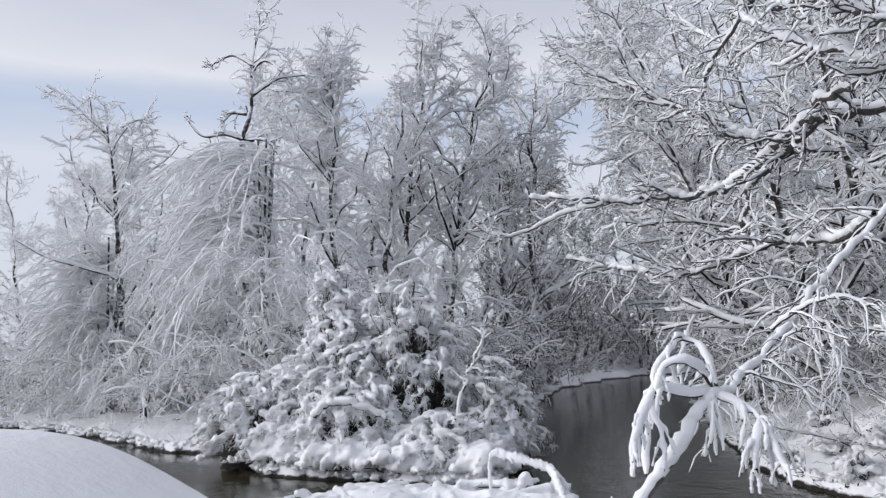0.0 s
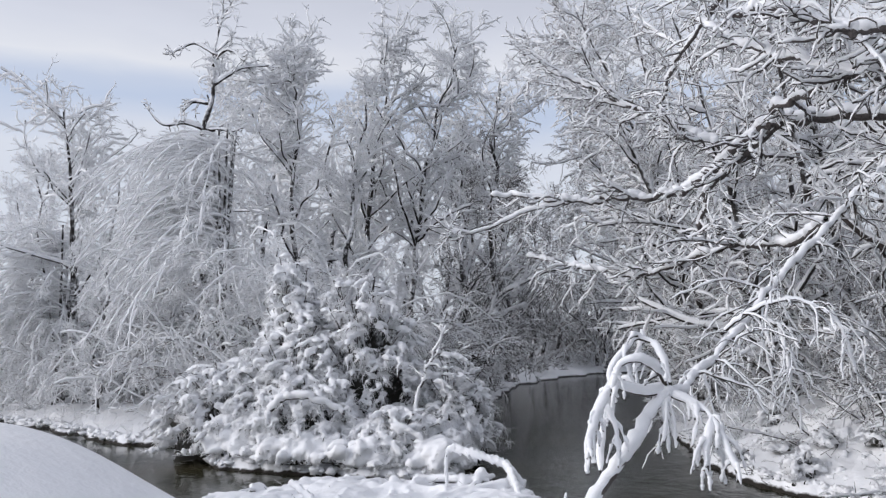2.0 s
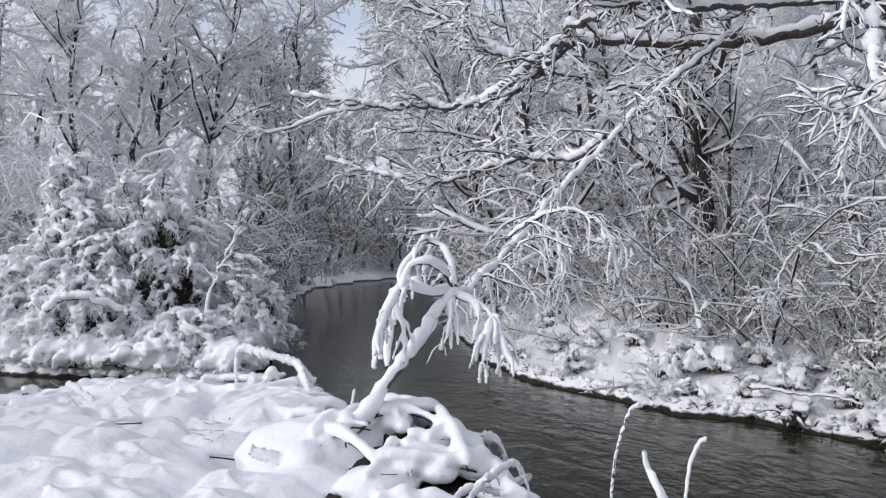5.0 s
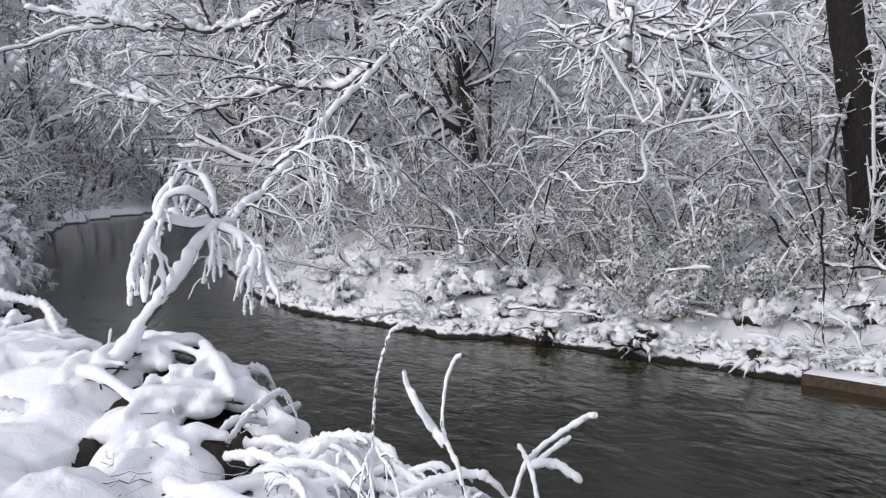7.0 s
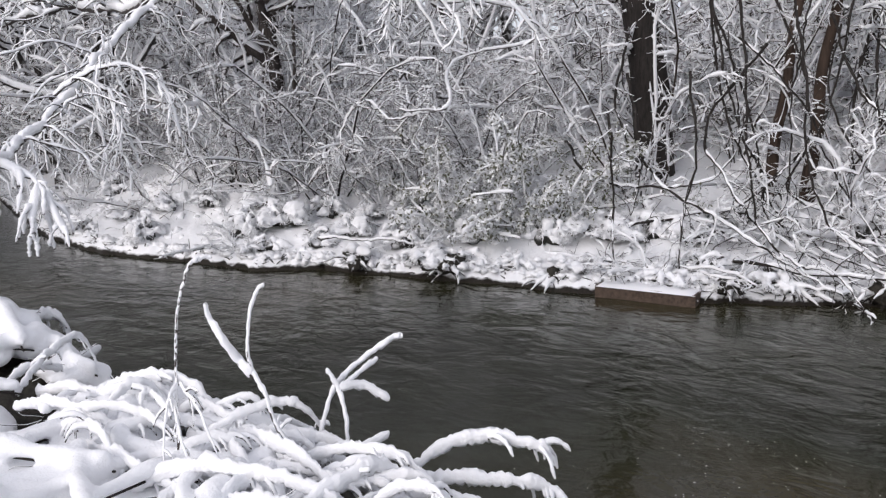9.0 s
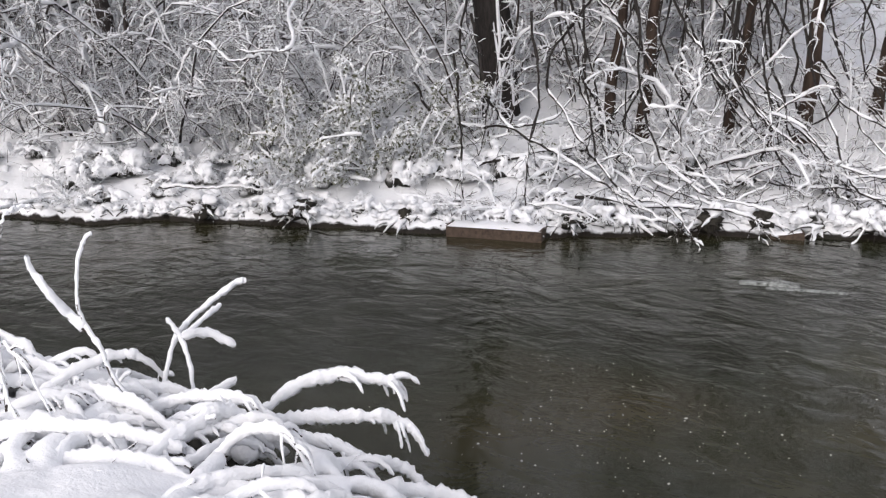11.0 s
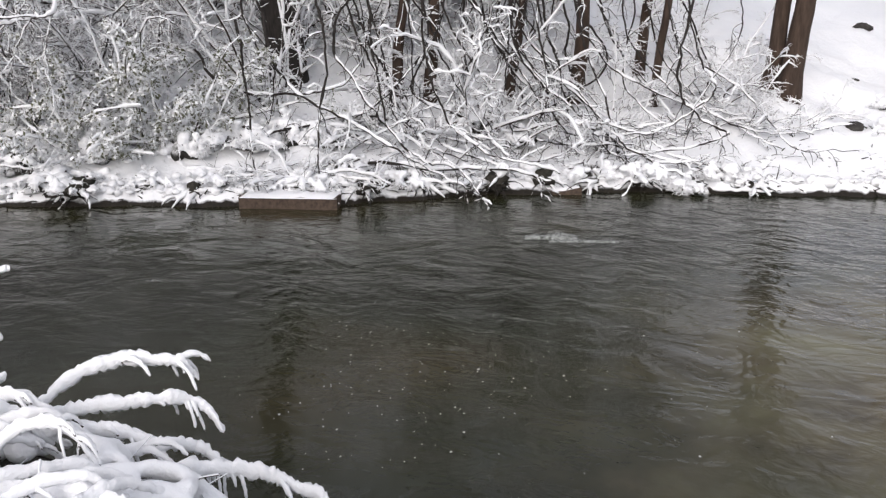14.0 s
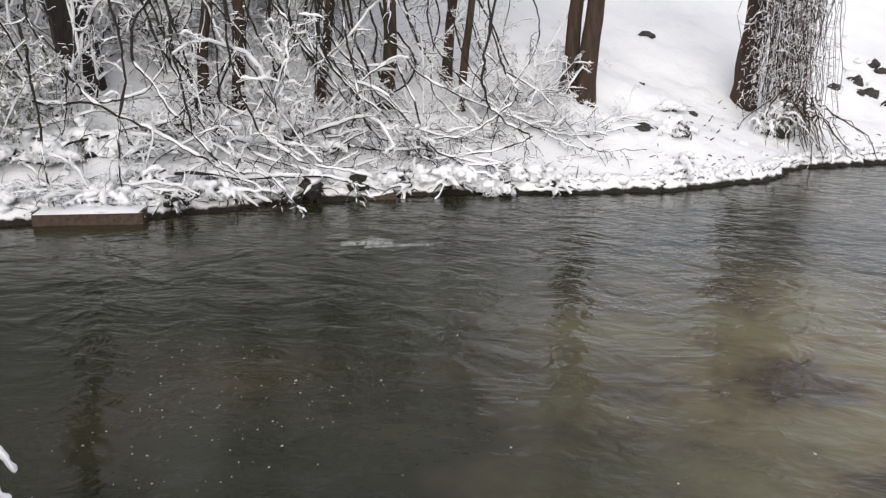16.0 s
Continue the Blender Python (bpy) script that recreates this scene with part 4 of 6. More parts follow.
rng = np.random.default_rng(82)
CROOKED = [
    [(-10.51, 26.0, 9.29), (-11.09, 25.8, 9.5), (-11.84, 25.7, 9.47), (-12.44, 25.6, 10.11)],
    [(-10.46, 26.0, 9.28), (-9.72, 25.9, 9.19), (-9.31, 25.8, 8.7)],
    [(-10.27, 26.0, 10.76), (-9.62, 26.0, 11.18), (-9.2, 26.1, 11.35), (-8.47, 26.2, 11.4)],
    [(-10.3, 26.0, 11.4), (-9.99, 26.0, 11.83), (-9.62, 25.9, 11.85), (-9.2, 25.8, 11.46)],
    [(-10.15, 26.0, 11.74), (-10.9, 26.1, 12.27), (-11.43, 26.0, 12.05), (-11.7, 26.0, 11.91)],
    [(-10.56, 26.0, 8.98), (-11.0, 25.8, 8.9), (-11.51, 25.7, 8.68)],
    [(-10.41, 26.0, 10.15), (-10.99, 26.1, 10.29), (-11.31, 26.1, 10.01)],
]
for path in CROOKED:
    snowy_limb(rng, tall_tree, np.array((-10.6, 26.2, 0.4)), path, 0.055, 0.02, 0.07, [dict(count=9, length=(0.25, 0.9), angle=(30, 75), k=6, start=0.2, droop=0.0, wiggle=0.3, ratio=0.5, least=0.014), dict(count=3, length=(0.15, 0.4), angle=(30, 70), k=4, wiggle=0.3, ratio=0.7, least=0.012)], bark=BLACK_BARK, pitch=0.12)
SNOWY = "bare tree thick with snow-covered twigs"
bare_tree(82, "bare_tree", "slender bare tree with snow on its twigs", [(-14.9, 26.5, 0.4), (-15.05, 26.3, 4.81), (-14.92, 25.7, 7.9), (-14.83, 25.0, 9.8)], 0.12, 24, 8, 4, 0.06, reach=(2.0, 4.6), low=0.25, thin=0.016, plaster=True, angle=(30, 60))
bare_tree(83, "bare_tree", "dark-stemmed bare tree full of snowy twigs", [(-6.8, 32.9, 0.6), (-6.5, 32.5, 6.6), (-5.92, 31.65, 10.4), (-5.38, 30.7, 13.3)], 0.15, 32, 11, 5, 0.066, reach=(2.2, 5.2), low=0.2, thin=0.021, bent=1.3, plaster=True, angle=(25, 62), rise=0.3)
bare_tree(84, "bare_tree", "dark-stemmed bare tree full of snowy twigs", [(-5.3, 33.1, 0.6), (-4.55, 32.9, 6.4), (-3.86, 32.3, 10.2), (-2.76, 31.3, 13.6)], 0.15, 32, 11, 5, 0.066, reach=(2.2, 5.2), low=0.2, thin=0.021, bent=1.3, plaster=True, angle=(25, 62), rise=0.3)
bare_tree(85, "bare_tree", "dark-stemmed bare tree full of snowy twigs", [(-1.9, 40.5, 0.6), (-1.96, 40.3, 6.4), (-1.78, 39.3, 11.3), (-1.3, 38.5, 14.4)], 0.17, 32, 11, 5, 0.066, reach=(2.2, 5.2), low=0.15, thin=0.021, bent=1.3, plaster=True, angle=(25, 62), rise=0.3)
bare_tree(86, "bare_tree", SNOWY, [(-8.8, 29.2, 0.6), (-8.35, 28.9, 6.6), (-8.14, 28.1, 9.8), (-8.2, 27.5, 11.6)], 0.12, 34, 11, 5, 0.066, reach=(1.8, 4.4), low=0.2, thin=0.021, bent=1.3, plaster=True, angle=(25, 62), rise=0.3)

# woods behind: a few kinds of tree and understorey, set again and again
WOOD = [
    bare_tree(91, "woodland_tree", SNOWY, [HIDE, (0.3, 0, -46), (0.1, 0.4, -42), (-0.4, 0.6, -36)], 0.2, 24, 10, 4, 0.05, BARK, (1.8, 4.5), low=0.12, group="woods behind the river", thin=0.030, split=False, plaster=True, bent=1.5),
    bare_tree(92, "woodland_tree", SNOWY, [HIDE, (-0.3, 0.2, -46), (-0.8, 0.1, -42), (-0.9, -0.2, -38)], 0.17, 24, 10, 4, 0.05, BARK, (1.6, 4.0), low=0.1, group="woods behind the river", thin=0.030, droop=-0.4, split=False, plaster=True, bent=1.5),
    bare_tree(93, "woodland_tree", SNOWY, [HIDE, (0.1, 0.3, -46), (0.6, 0.4, -43), (1.3, 0.2, -39.5)], 0.15, 24, 10, 4, 0.05, BARK, (1.6, 3.6), low=0.08, group="woods behind the river", thin=0.030, droop=-0.5, split=False, plaster=True, bent=1.5),
]
WOOD.append(bare_tree(94, "woodland_tree", "dark brown tree by the river's bend, thinly frosted", [HIDE, (0.1, 0.3, -46), (0.6, 0.4, -42), (1.0, 0.2, -38)], 0.17, 26, 10, 5, 0.03, BARK, (1.6, 4.0), low=0.06, group="woods behind the river", thin=0.024, droop=-0.6, split=False, plaster=True, bent=1.5, twig=FROST_DIM))
UNDER = [
    shrub(95, "woodland_shrub", "snow-covered bare shrub under the trees", HIDE, 13, 3.4, 2.4, 10, 4, 0.05, -0.5, twig=FROST_BROWN, group="shrubs under the trees", tilt=(5, 65), length=(0.3, 1.1), thin=0.020, split=False),
    shrub(96, "woodland_shrub", "snow-covered bare shrub under the trees", HIDE, 13, 2.4, 2.4, 10, 4, 0.04, -0.5, twig=FROST_THIN, group="shrubs under the trees", tilt=(15, 75), length=(0.3, 1.0), thin=0.020, split=False),
]
rng = np.random.default_rng(101)
spots = []
for x, y, which, size in zip(rng.uniform(-42, 34, 6000), rng.uniform(14, 76, 6000), rng.integers(0, 3, 6000), rng.uniform(0.8, 1.2, 6000)):
    d, bank = shore(np.array([x]), np.array([y]))
    far = math.hypot(x, y)
    if d[0] < 0.8 or bank[0] == 0 or (bank[0] == 2 and far < 26.5) or (bank[0] == 1 and far < 17.5) or x > 6 + 0.55 * y or x < 2 - 0.78 * y:
        continue
    if any(math.hypot(x - a, y - b) < 2.3 + 0.035 * far for a, b in spots):
        continue
    spots.append((x, y))
    yaw = math.degrees(math.atan2(-x, y))
    tall = 2.0 + far * (0.20 if yaw > 24 else 0.31 if yaw > 2 else 0.27)
    which = 3 if y > 40 and -5 < x < 16 else which
    lay(WOOD[which], pose(x, y, zat(x, y), 0, 0, rng.uniform(0, 360)) @ Matrix.Scale(min(size, tall / (14.0, 12.0, 10.5, 12.0)[which]), 4))
    if len(spots) > 60:
        break
trees, spots = spots, []
for x, y, which, size in zip(rng.uniform(-36, 26, 6000), rng.uniform(14, 66, 6000), rng.integers(0, 2, 6000), rng.uniform(0.7, 1.25, 6000)):
    d, bank = shore(np.array([x]), np.array([y]))
    far = math.hypot(x, y)
    if d[0] < 0.25 or bank[0] == 0 or (bank[0] == 2 and far < 22.5) or (bank[0] == 1 and far < 17) or (d[0] < 2.0 and -4 < x < 8) or x > 4 + 0.5 * y or x < 2 - 0.75 * y or (d[0] > 9 and far > 40):
        continue
    if any(math.hypot(x - a, y - b) < 1.5 + 0.02 * far for a, b in spots):
        continue
    spots.append((x, y))
    lay(UNDER[which], pose(x, y, zat(x, y), 0, 0, rng.uniform(0, 360)) @ Matrix.Scale(size, 4))
    if len(spots) > 75:
        break

# trees on the far bank upstream, leaning out over the river
LEANING = [(5.0, 18.4, 8.5, 2.0), (6.6, 19.6, 11, 2.0), (4.6, 22.5, 9.5, 3.2), (7.8, 22.0, 12, 2.0), (5.0, 26.5, 12, 4.0), (8.5, 27.0, 12.5, 2.0), (6.2, 32.0, 13, 4.5), (5.6, 29.0, 14, 2.5), (7.0, 37.0, 15.5, 5.0), (5.2, 24.5, 11, 3.8), (7.4, 44.5, 15, 6.0), (6.2, 39.5, 14.5, 5.5), (5.4, 34.0, 13, 4.8)]
for n, (x, y, h, r) in enumerate(LEANING):
    g = np.array(at_ground(x, y))
    bare_tree(110 + n, "leaning_tree", "bare tree leaning over the river, branches white with snow", [g, g + (-0.2 * r, -0.2, h * 0.3), g + (-0.55 * r, -0.5, h * 0.65), g + (-r, -0.6, h)], 0.13, 28, 10, 4, 0.052, BARK, (1.8, 4.2), low=0.1, group="trees leaning over the river", plaster=True, twig=FROST_BROWN, thin=0.016, droop=-0.4, rise=0.0, angle=(40, 80))

# low snow-bowed growth along the island's edge
for n, (x, y, size) in enumerate([(-3.2, 16.0, (0.9, 0.5, 0.55)), (-4.4, 16.3, (0.9, 0.5, 0.6)), (-1.7, 15.8, (0.5, 0.6, 0.45)), (-5.8, 17.1, (0.8, 0.5, 0.8)), (-1.6, 17.0, (0.5, 0.8, 0.7))]):
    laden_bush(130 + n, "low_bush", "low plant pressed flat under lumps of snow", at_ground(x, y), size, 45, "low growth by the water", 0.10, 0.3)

# ---- far bank details ----
VINES = [
    [(9.42, 9.86, 1.98), (9.35, 9.33, 1.5), (9.62, 8.44, 1.4), (10.15, 7.81, 1.51), (10.74, 7.73, 2.22), (11.0, 8.2, 3.6)],
    [(10.2, 9.4, 3.6), (9.78, 9.23, 2.55), (9.73, 8.97, 2.07), (9.73, 8.65, 1.67), (9.48, 8.55, 0.95)],
    [(11.0, 7.2, 4.2), (10.93, 6.89, 2.85), (10.72, 6.63, 1.77), (10.7, 6.13, 0.93), (10.77, 5.45, 0.58), (10.98, 4.62, 0.33)],
    [(10.7, 7.8, 4.0), (10.54, 7.5, 2.7), (10.33, 7.24, 1.77), (10.07, 6.76, 0.86), (10.02, 6.17, 0.53), (9.98, 5.73, 0.42), (9.96, 5.25, 0.06)],
    [(11.7, 7.0, 3.8), (11.74, 6.51, 2.7), (11.76, 6.03, 2.22), (11.8, 5.66, 1.67), (11.85, 5.23, 1.1)],
    [(10.2, 8.2, 3.0), (9.91, 7.83, 1.92), (9.47, 7.64, 1.17), (8.99, 7.22, 0.36), (8.92, 6.88, 0.06)],
    [(13.2, 5.6, 3.6), (12.92, 5.13, 2.21), (12.54, 4.57, 1.35), (12.18, 4.15, 0.68), (12.21, 3.5, 0.35), (12.21, 2.89, 0.15)],
    [(9.4, 9.0, 2.4), (8.97, 8.52, 1.16), (8.64, 8.14, 0.5), (8.49, 7.88, 0.12)],
    [(10.0, 9.2, 3.0), (9.72, 8.52, 1.75), (9.79, 7.54, 1.07), (9.95, 6.67, 0.6), (10.04, 5.81, 0.25), (9.88, 5.13, 0.05)],
    [(9.6, 6.9, 0.5), (10.24, 5.94, 0.42), (10.76, 5.08, 0.3), (10.99, 4.77, 0.2)],
    [(9.07, 8.63, 0.74), (9.75, 7.92, 1.01), (10.41, 7.39, 1.2), (11.2, 7.0, 1.9)],
]
VINE_TWIGS = [dict(count=10, length=(0.2, 0.9), angle=(25, 80), k=7, start=0.1, droop=-0.7, wiggle=0.24, ratio=0.5, least=0.006), dict(count=3, length=(0.1, 0.4), angle=(25, 70), k=5, droop=-0.5, wiggle=0.25, ratio=0.7, least=0.006)]
rng = np.random.default_rng(140)
for n in range(38):
    x, y = 9.3 + 3.5 * rng.uniform(), 0.0
    y = 6.9 - 1.35 * (x - 9.3) + rng.normal() * 0.15
    way, back = np.array([0.59, -0.80]), np.array([0.80, 0.59])
    deep, run = rng.uniform(0.0, 1.4), rng.uniform(0.3, 1.5) * rng.choice([1, 1, 1, -0.7])
    spot = np.array([x, y]) + back * deep
    steps = [(1.9, -0.7, rng.uniform(3.0, 4.4)), (1.45, -0.4, rng.uniform(1.7, 2.3)), (0.95, 0.05, rng.uniform(0.75, 1.1)), (0.5, 0.65, rng.uniform(0.28, 0.5)), (0.1, 1.3, rng.uniform(0.12, 0.35))]
    path = []
    for inland, along, lift in steps:
        p = spot + back * (inland + rng.normal() * 0.25) + way * (along * run + rng.normal() * 0.34)
        path.append((p[0], p[1], max(0.12, zat(p[0], p[1]) * (0.75 if inland > 0.3 else 1.0)) + lift * 0.9))
    VINES.append(path)
for n, path in enumerate(VINES):
    bowed_branch(150 + n, "bowed_branch", "thin dark bowed branch trailing to the bank, snow along its top", path, 0.021 if n < 11 else rng.uniform(0.012, 0.026), 0.032, VINE_TWIGS, "branches trailing to the bank", BLACK_BARK, 1.0, gaps=0.2, pitch=0.07, knob=0.2, slip=True)


def bevelled_box(size, bevel):
    bm = bmesh.new()
    bmesh.ops.create_cube(bm, size=1.0)
    bmesh.ops.scale(bm, vec=size, verts=bm.verts)
    bmesh.ops.subdivide_edges(bm, edges=bm.edges[:], cuts=4, use_grid_fill=True)
    for v in bm.verts:
        v.co += noise.noise_vector(v.co * 3.1) * 0.02
    me = bpy.data.meshes.new("block")
    bm.to_mesh(me)
    bm.free()
    return me


def snow_cap(seed, length, width, deep, n=24, m=9):
    """A soft lumpy strip of snow."""
    u, v = np.meshgrid(np.linspace(-1, 1, n), np.linspace(-1, 1, m), indexing="ij")
    lump = 0.75 + 0.35 * waves(u * length + seed, v * width, 0.5, seed)
    z = deep * np.clip((1 - np.abs(u) ** 6) * (1 - np.abs(v) ** 4), 0, 1) ** 0.5 * lump
    i, j = np.meshgrid(np.arange(n - 1), np.arange(m - 1), indexing="ij")
    q = np.stack([i * m + j, (i + 1) * m + j, (i + 1) * m + j + 1, i * m + j + 1], -1).reshape(-1, 4)
    return mesh_of("snow_cap", [(np.stack([u * length / 2, v * width / 2, z], -1).reshape(-1, 3), q)])


turn = math.degrees(math.atan2(6.69 - 7.96, 8.70 - 8.08))
block = thing("concrete_block", (8.52, 7.42, -0.1), "wet brown concrete block at the water's edge under snow", "block")
block.matrix_basis = pose(8.70, 7.52, -0.15, 0, 0, turn)
part("body", bevelled_box((1.30, 0.42, 0.62), 0.02), CONCRETE, block)
cap = part("snow_cap", snow_cap(3, 1.30, 0.48, 0.06), SNOW, block)
cap.location = (0, 0, 0.30)
stone = thing("stone", (11.3, 4.62, 0.0), "brown wet stone at the water's edge", "stone")
stone.matrix_basis = pose(11.33, 4.66, -0.05, 4, -6, -60)
part("body", bevelled_box((0.42, 0.3, 0.26), 0.02), CONCRETE, stone)
cap = part("snow_cap", snow_cap(4, 0.40, 0.28, 0.05), SNOW, stone)
cap.location = (0, 0, 0.125)
bowed_branch(190, "driftwood", "grey stick lying at the water's edge with snow on it", [(12.35, 2.9, 0.06), (12.43, 2.6, 0.07), (12.55, 2.2, 0.06), (12.58, 1.95, 0.07)], 0.025, 0.02, (), "")
bowed_branch(191, "driftwood", "dark fallen stick lying on the snowy bank", [(5.95, 11.55, 0.55), (6.2, 11.1, 0.55), (6.6, 10.7, 0.55), (6.9, 10.4, 0.5)], 0.02, 0.02, (), "")


def litter(seed, name, label, count, box, keep, size, mat, lie=0.5, r=0.004, kids=0):
    """Short dead stalks and grass standing out of the snow."""
    rng = np.random.default_rng(seed)
    x, y = rng.uniform(box[0], box[1], count * 8), rng.uniform(box[2], box[3], count * 8)
    d, bank = shore(x, y)
    x, y = x[keep(x, y, d, bank)][:count], y[keep(x, y, d, bank)][:count]
    root = np.stack([x, y, ground(x, y) - 0.02], 1)
    way = unit(np.stack([rng.normal(size=len(x)) * lie, rng.normal(size=len(x)) * lie, np.ones(len(x))], 1))
    reach = rng.uniform(size[0], size[1], (len(x), 1, 1))
    u = np.linspace(0, 1, 4)[None, :, None]
    path = root[:, None] + way[:, None] * reach * u + np.array([0, 0, -0.5]) * reach * u**2 * rng.uniform(0, 1, (len(x), 1, 1))
    rad = np.linspace(1, 0.4, 4)[None] * rng.uniform(r, 2 * r, (len(x), 1))
    me = mesh_of(name, [tubes(path, rad, 3)])
    ob = new(name, me)
    me.materials.append(mat)
    return tagged(ob, label, "stalks", kind="stuff")


litter(201, "dead_stalks", "dead stalks and twigs poking out of the snow", 1100, (3.5, 20, -3, 20), lambda x, y, d, b: (b == 1) & (d > 0.1) & (d < 5) & ~((x > 12.6) & (y < 4.0)), (0.08, 0.4), FROST_THIN, 0.8)
litter(202, "bank_grass", "dark wet grass hanging over the water's edge", 9000, (3.0, 20, -4, 22), lambda x, y, d, b: (b == 1) & (d > -0.05) & (d < 0.14) & (waves(x, y, 0.9, 44) > -0.25), (0.05, 0.17), NEEDLE, 1.6, 0.007)
litter(209, "root_stubs", "dark roots and broken twigs sticking out of the bank", 900, (8.3, 13.5, 1.8, 8.6), lambda x, y, d, b: (b == 1) & (d > 0.12) & (d < 1.5) & (waves(x, y, 1.1, 71) > -0.1), (0.08, 0.36), FROST_THIN, 1.5, 0.006)
litter(204, "dead_stalks", "short dark stubs and roots poking through the snow of the slope", 260, (12.8, 19, -3, 4), lambda x, y, d, b: (b == 1) & (d > 0.15) & (d < 2.2), (0.05, 0.18), NEEDLE, 1.6, 0.009)
litter(203, "dead_stalks", "dead stalks poking out of the snow on the island", 2500, (-24, -1, 14, 34), lambda x, y, d, b: (b == 2) & (d > 0.1) & (d < 4), (0.1, 0.5), FROST, 0.8, 0.006)


# clods of snow along the water's edge and over the rough bank
def snow_clods(seed, name, label, count, box, keep, size, mat=SNOW):
    rng = np.random.default_rng(seed)
    x, y = rng.uniform(box[0], box[1], count * 40), rng.uniform(box[2], box[3], count * 40)
    d, bank = shore(x, y)
    ok = keep(x, y, d, bank)
    x, y = x[ok][:count], y[ok][:count]
    at = np.stack([x, y, np.maximum(ground(x, y), 0.13) - 0.5 * size], 1)
    me = mesh_of(name, [lumps(rng, at, size, 8, 6, 0.45)])
    ob = new(name, me)
    me.materials.append(mat)
    return tagged(ob, label, "snow", kind="stuff")


snow_clods(205, "snow_rim", "ragged clods of snow hanging over the water's edge", 2400, (3.0, 20, -5, 22), lambda x, y, d, b: (b == 1) & (d > 0.10) & (d < 0.34), 0.045)
snow_clods(206, "snow_clods", "small clods of snow fallen on the bank", 500, (4.0, 19, -4, 16), lambda x, y, d, b: (b == 1) & (d > 0.2) & (d < 3.5) & ~((x > 13) & (d > 0.9)), 0.05)
snow_clods(207, "snow_rim", "clods of snow along the island's edge", 700, (-20, 0, 14, 34), lambda x, y, d, b: (b == 2) & (d > 0.0) & (d < 0.35), 0.06)

# a small standing wave off the far bank
riffle = thing("riffle", (8.9, 3.85, 0.0), "small pale broken wave standing on the river", "riffle")
riffle.matrix_basis = pose(8.9, 3.85, 0.0, 0, 0, -62)
part("crest", snow_cap(9, 0.62, 0.16, 0.045, 40, 11), RIFFLE, riffle)
low = part("wake", snow_cap(12, 0.8, 0.10, 0.02, 40, 9), RIFFLE, riffle)
low.location = (0.35, -0.16, 0.0)

# flecks of foam drifting on the river
rng = np.random.default_rng(208)
n = 260
x = np.concatenate([rng.normal(4.73, 0.90, n - 80), rng.uniform(3.2, 9, 80)])
y = np.concatenate([rng.normal(3.15, 0.70, n - 80), rng.uniform(-1.5, 3.5, 80)])
d, bank = shore(x, y)
x, y = x[d < -0.4], y[d < -0.4]
a = np.linspace(0, 2 * np.pi, 8)[None, :-1]
r = rng.lognormal(-5.6, 0.45, (len(x), 1)) * rng.uniform(0.7, 1.3, (len(x), 7))
v = np.stack([x[:, None] + r * 1.3 * np.cos(a), y[:, None] + r * np.sin(a), np.full((len(x), 7), 0.02)], -1)
top = np.stack([x, y, np.full(len(x), 0.026)], -1)[:, None]
i, j = np.meshgrid(np.arange(len(x)), np.arange(7), indexing="ij")
fan = np.stack([8 * i + j, 8 * i + (j + 1) % 7, 8 * i + 7], -1).reshape(-1, 3)
me = mesh_of("foam_flecks", [(np.concatenate([v, top], 1).reshape(-1, 3), fan)])
foam = new("foam_flecks", me)
me.materials.append(FOAM)
tagged(foam, "small pale flecks of foam drifting on the water", "foam", kind="stuff")


# ---- near bank: brush heaped over with snow ----
KNOLLS = [(0.45, 6.1, 1.40), (0.9, 5.95, 1.36), (1.2, 5.6, 1.06), (1.45, 5.0, 0.95), (1.62, 4.2, 0.96), (1.95, 3.6, 0.92), (2.1, 3.2, 0.86), (2.2, 2.5, 0.72), (0.25, 7.3, 1.02), (0.1, 8.2, 0.9), (-0.3, 8.6, 1.12), (-0.9, 8.2, 0.9), (-1.5, 8.4, 1.04), (-2.1, 8.3, 0.94), (-0.9, 7.3, 0.98), (-0.3, 6.9, 0.92), (-1.3, 6.3, 1.06), (-0.5, 5.9, 0.96), (0.3, 5.3, 1.08), (-0.6, 4.8, 1.0), (0.9, 4.6, 1.06), (0.5, 3.8, 1.0), (1.2, 3.6, 0.98), (1.5, 2.8, 0.88), (0.9, 2.6, 0.96), (-2.2, 6.8, 1.05), (-2.0, 5.0, 1.0)]


def heap_top(x, y):
    """Height of the heap's snow, falling away at the water's edge, and the distance from that edge."""
    s, _ = shore(x, y)
    weigh = [np.exp(-((x - a) ** 2 + (y - b) ** 2) / 0.30) + 1e-7 for a, b, _ in KNOLLS]
    top = sum(w * c for w, (_, _, c) in zip(weigh, KNOLLS)) / sum(weigh)
    return 0.1 + (top - 0.1) * np.sqrt(fade(-0.12, 0.3, s)), s


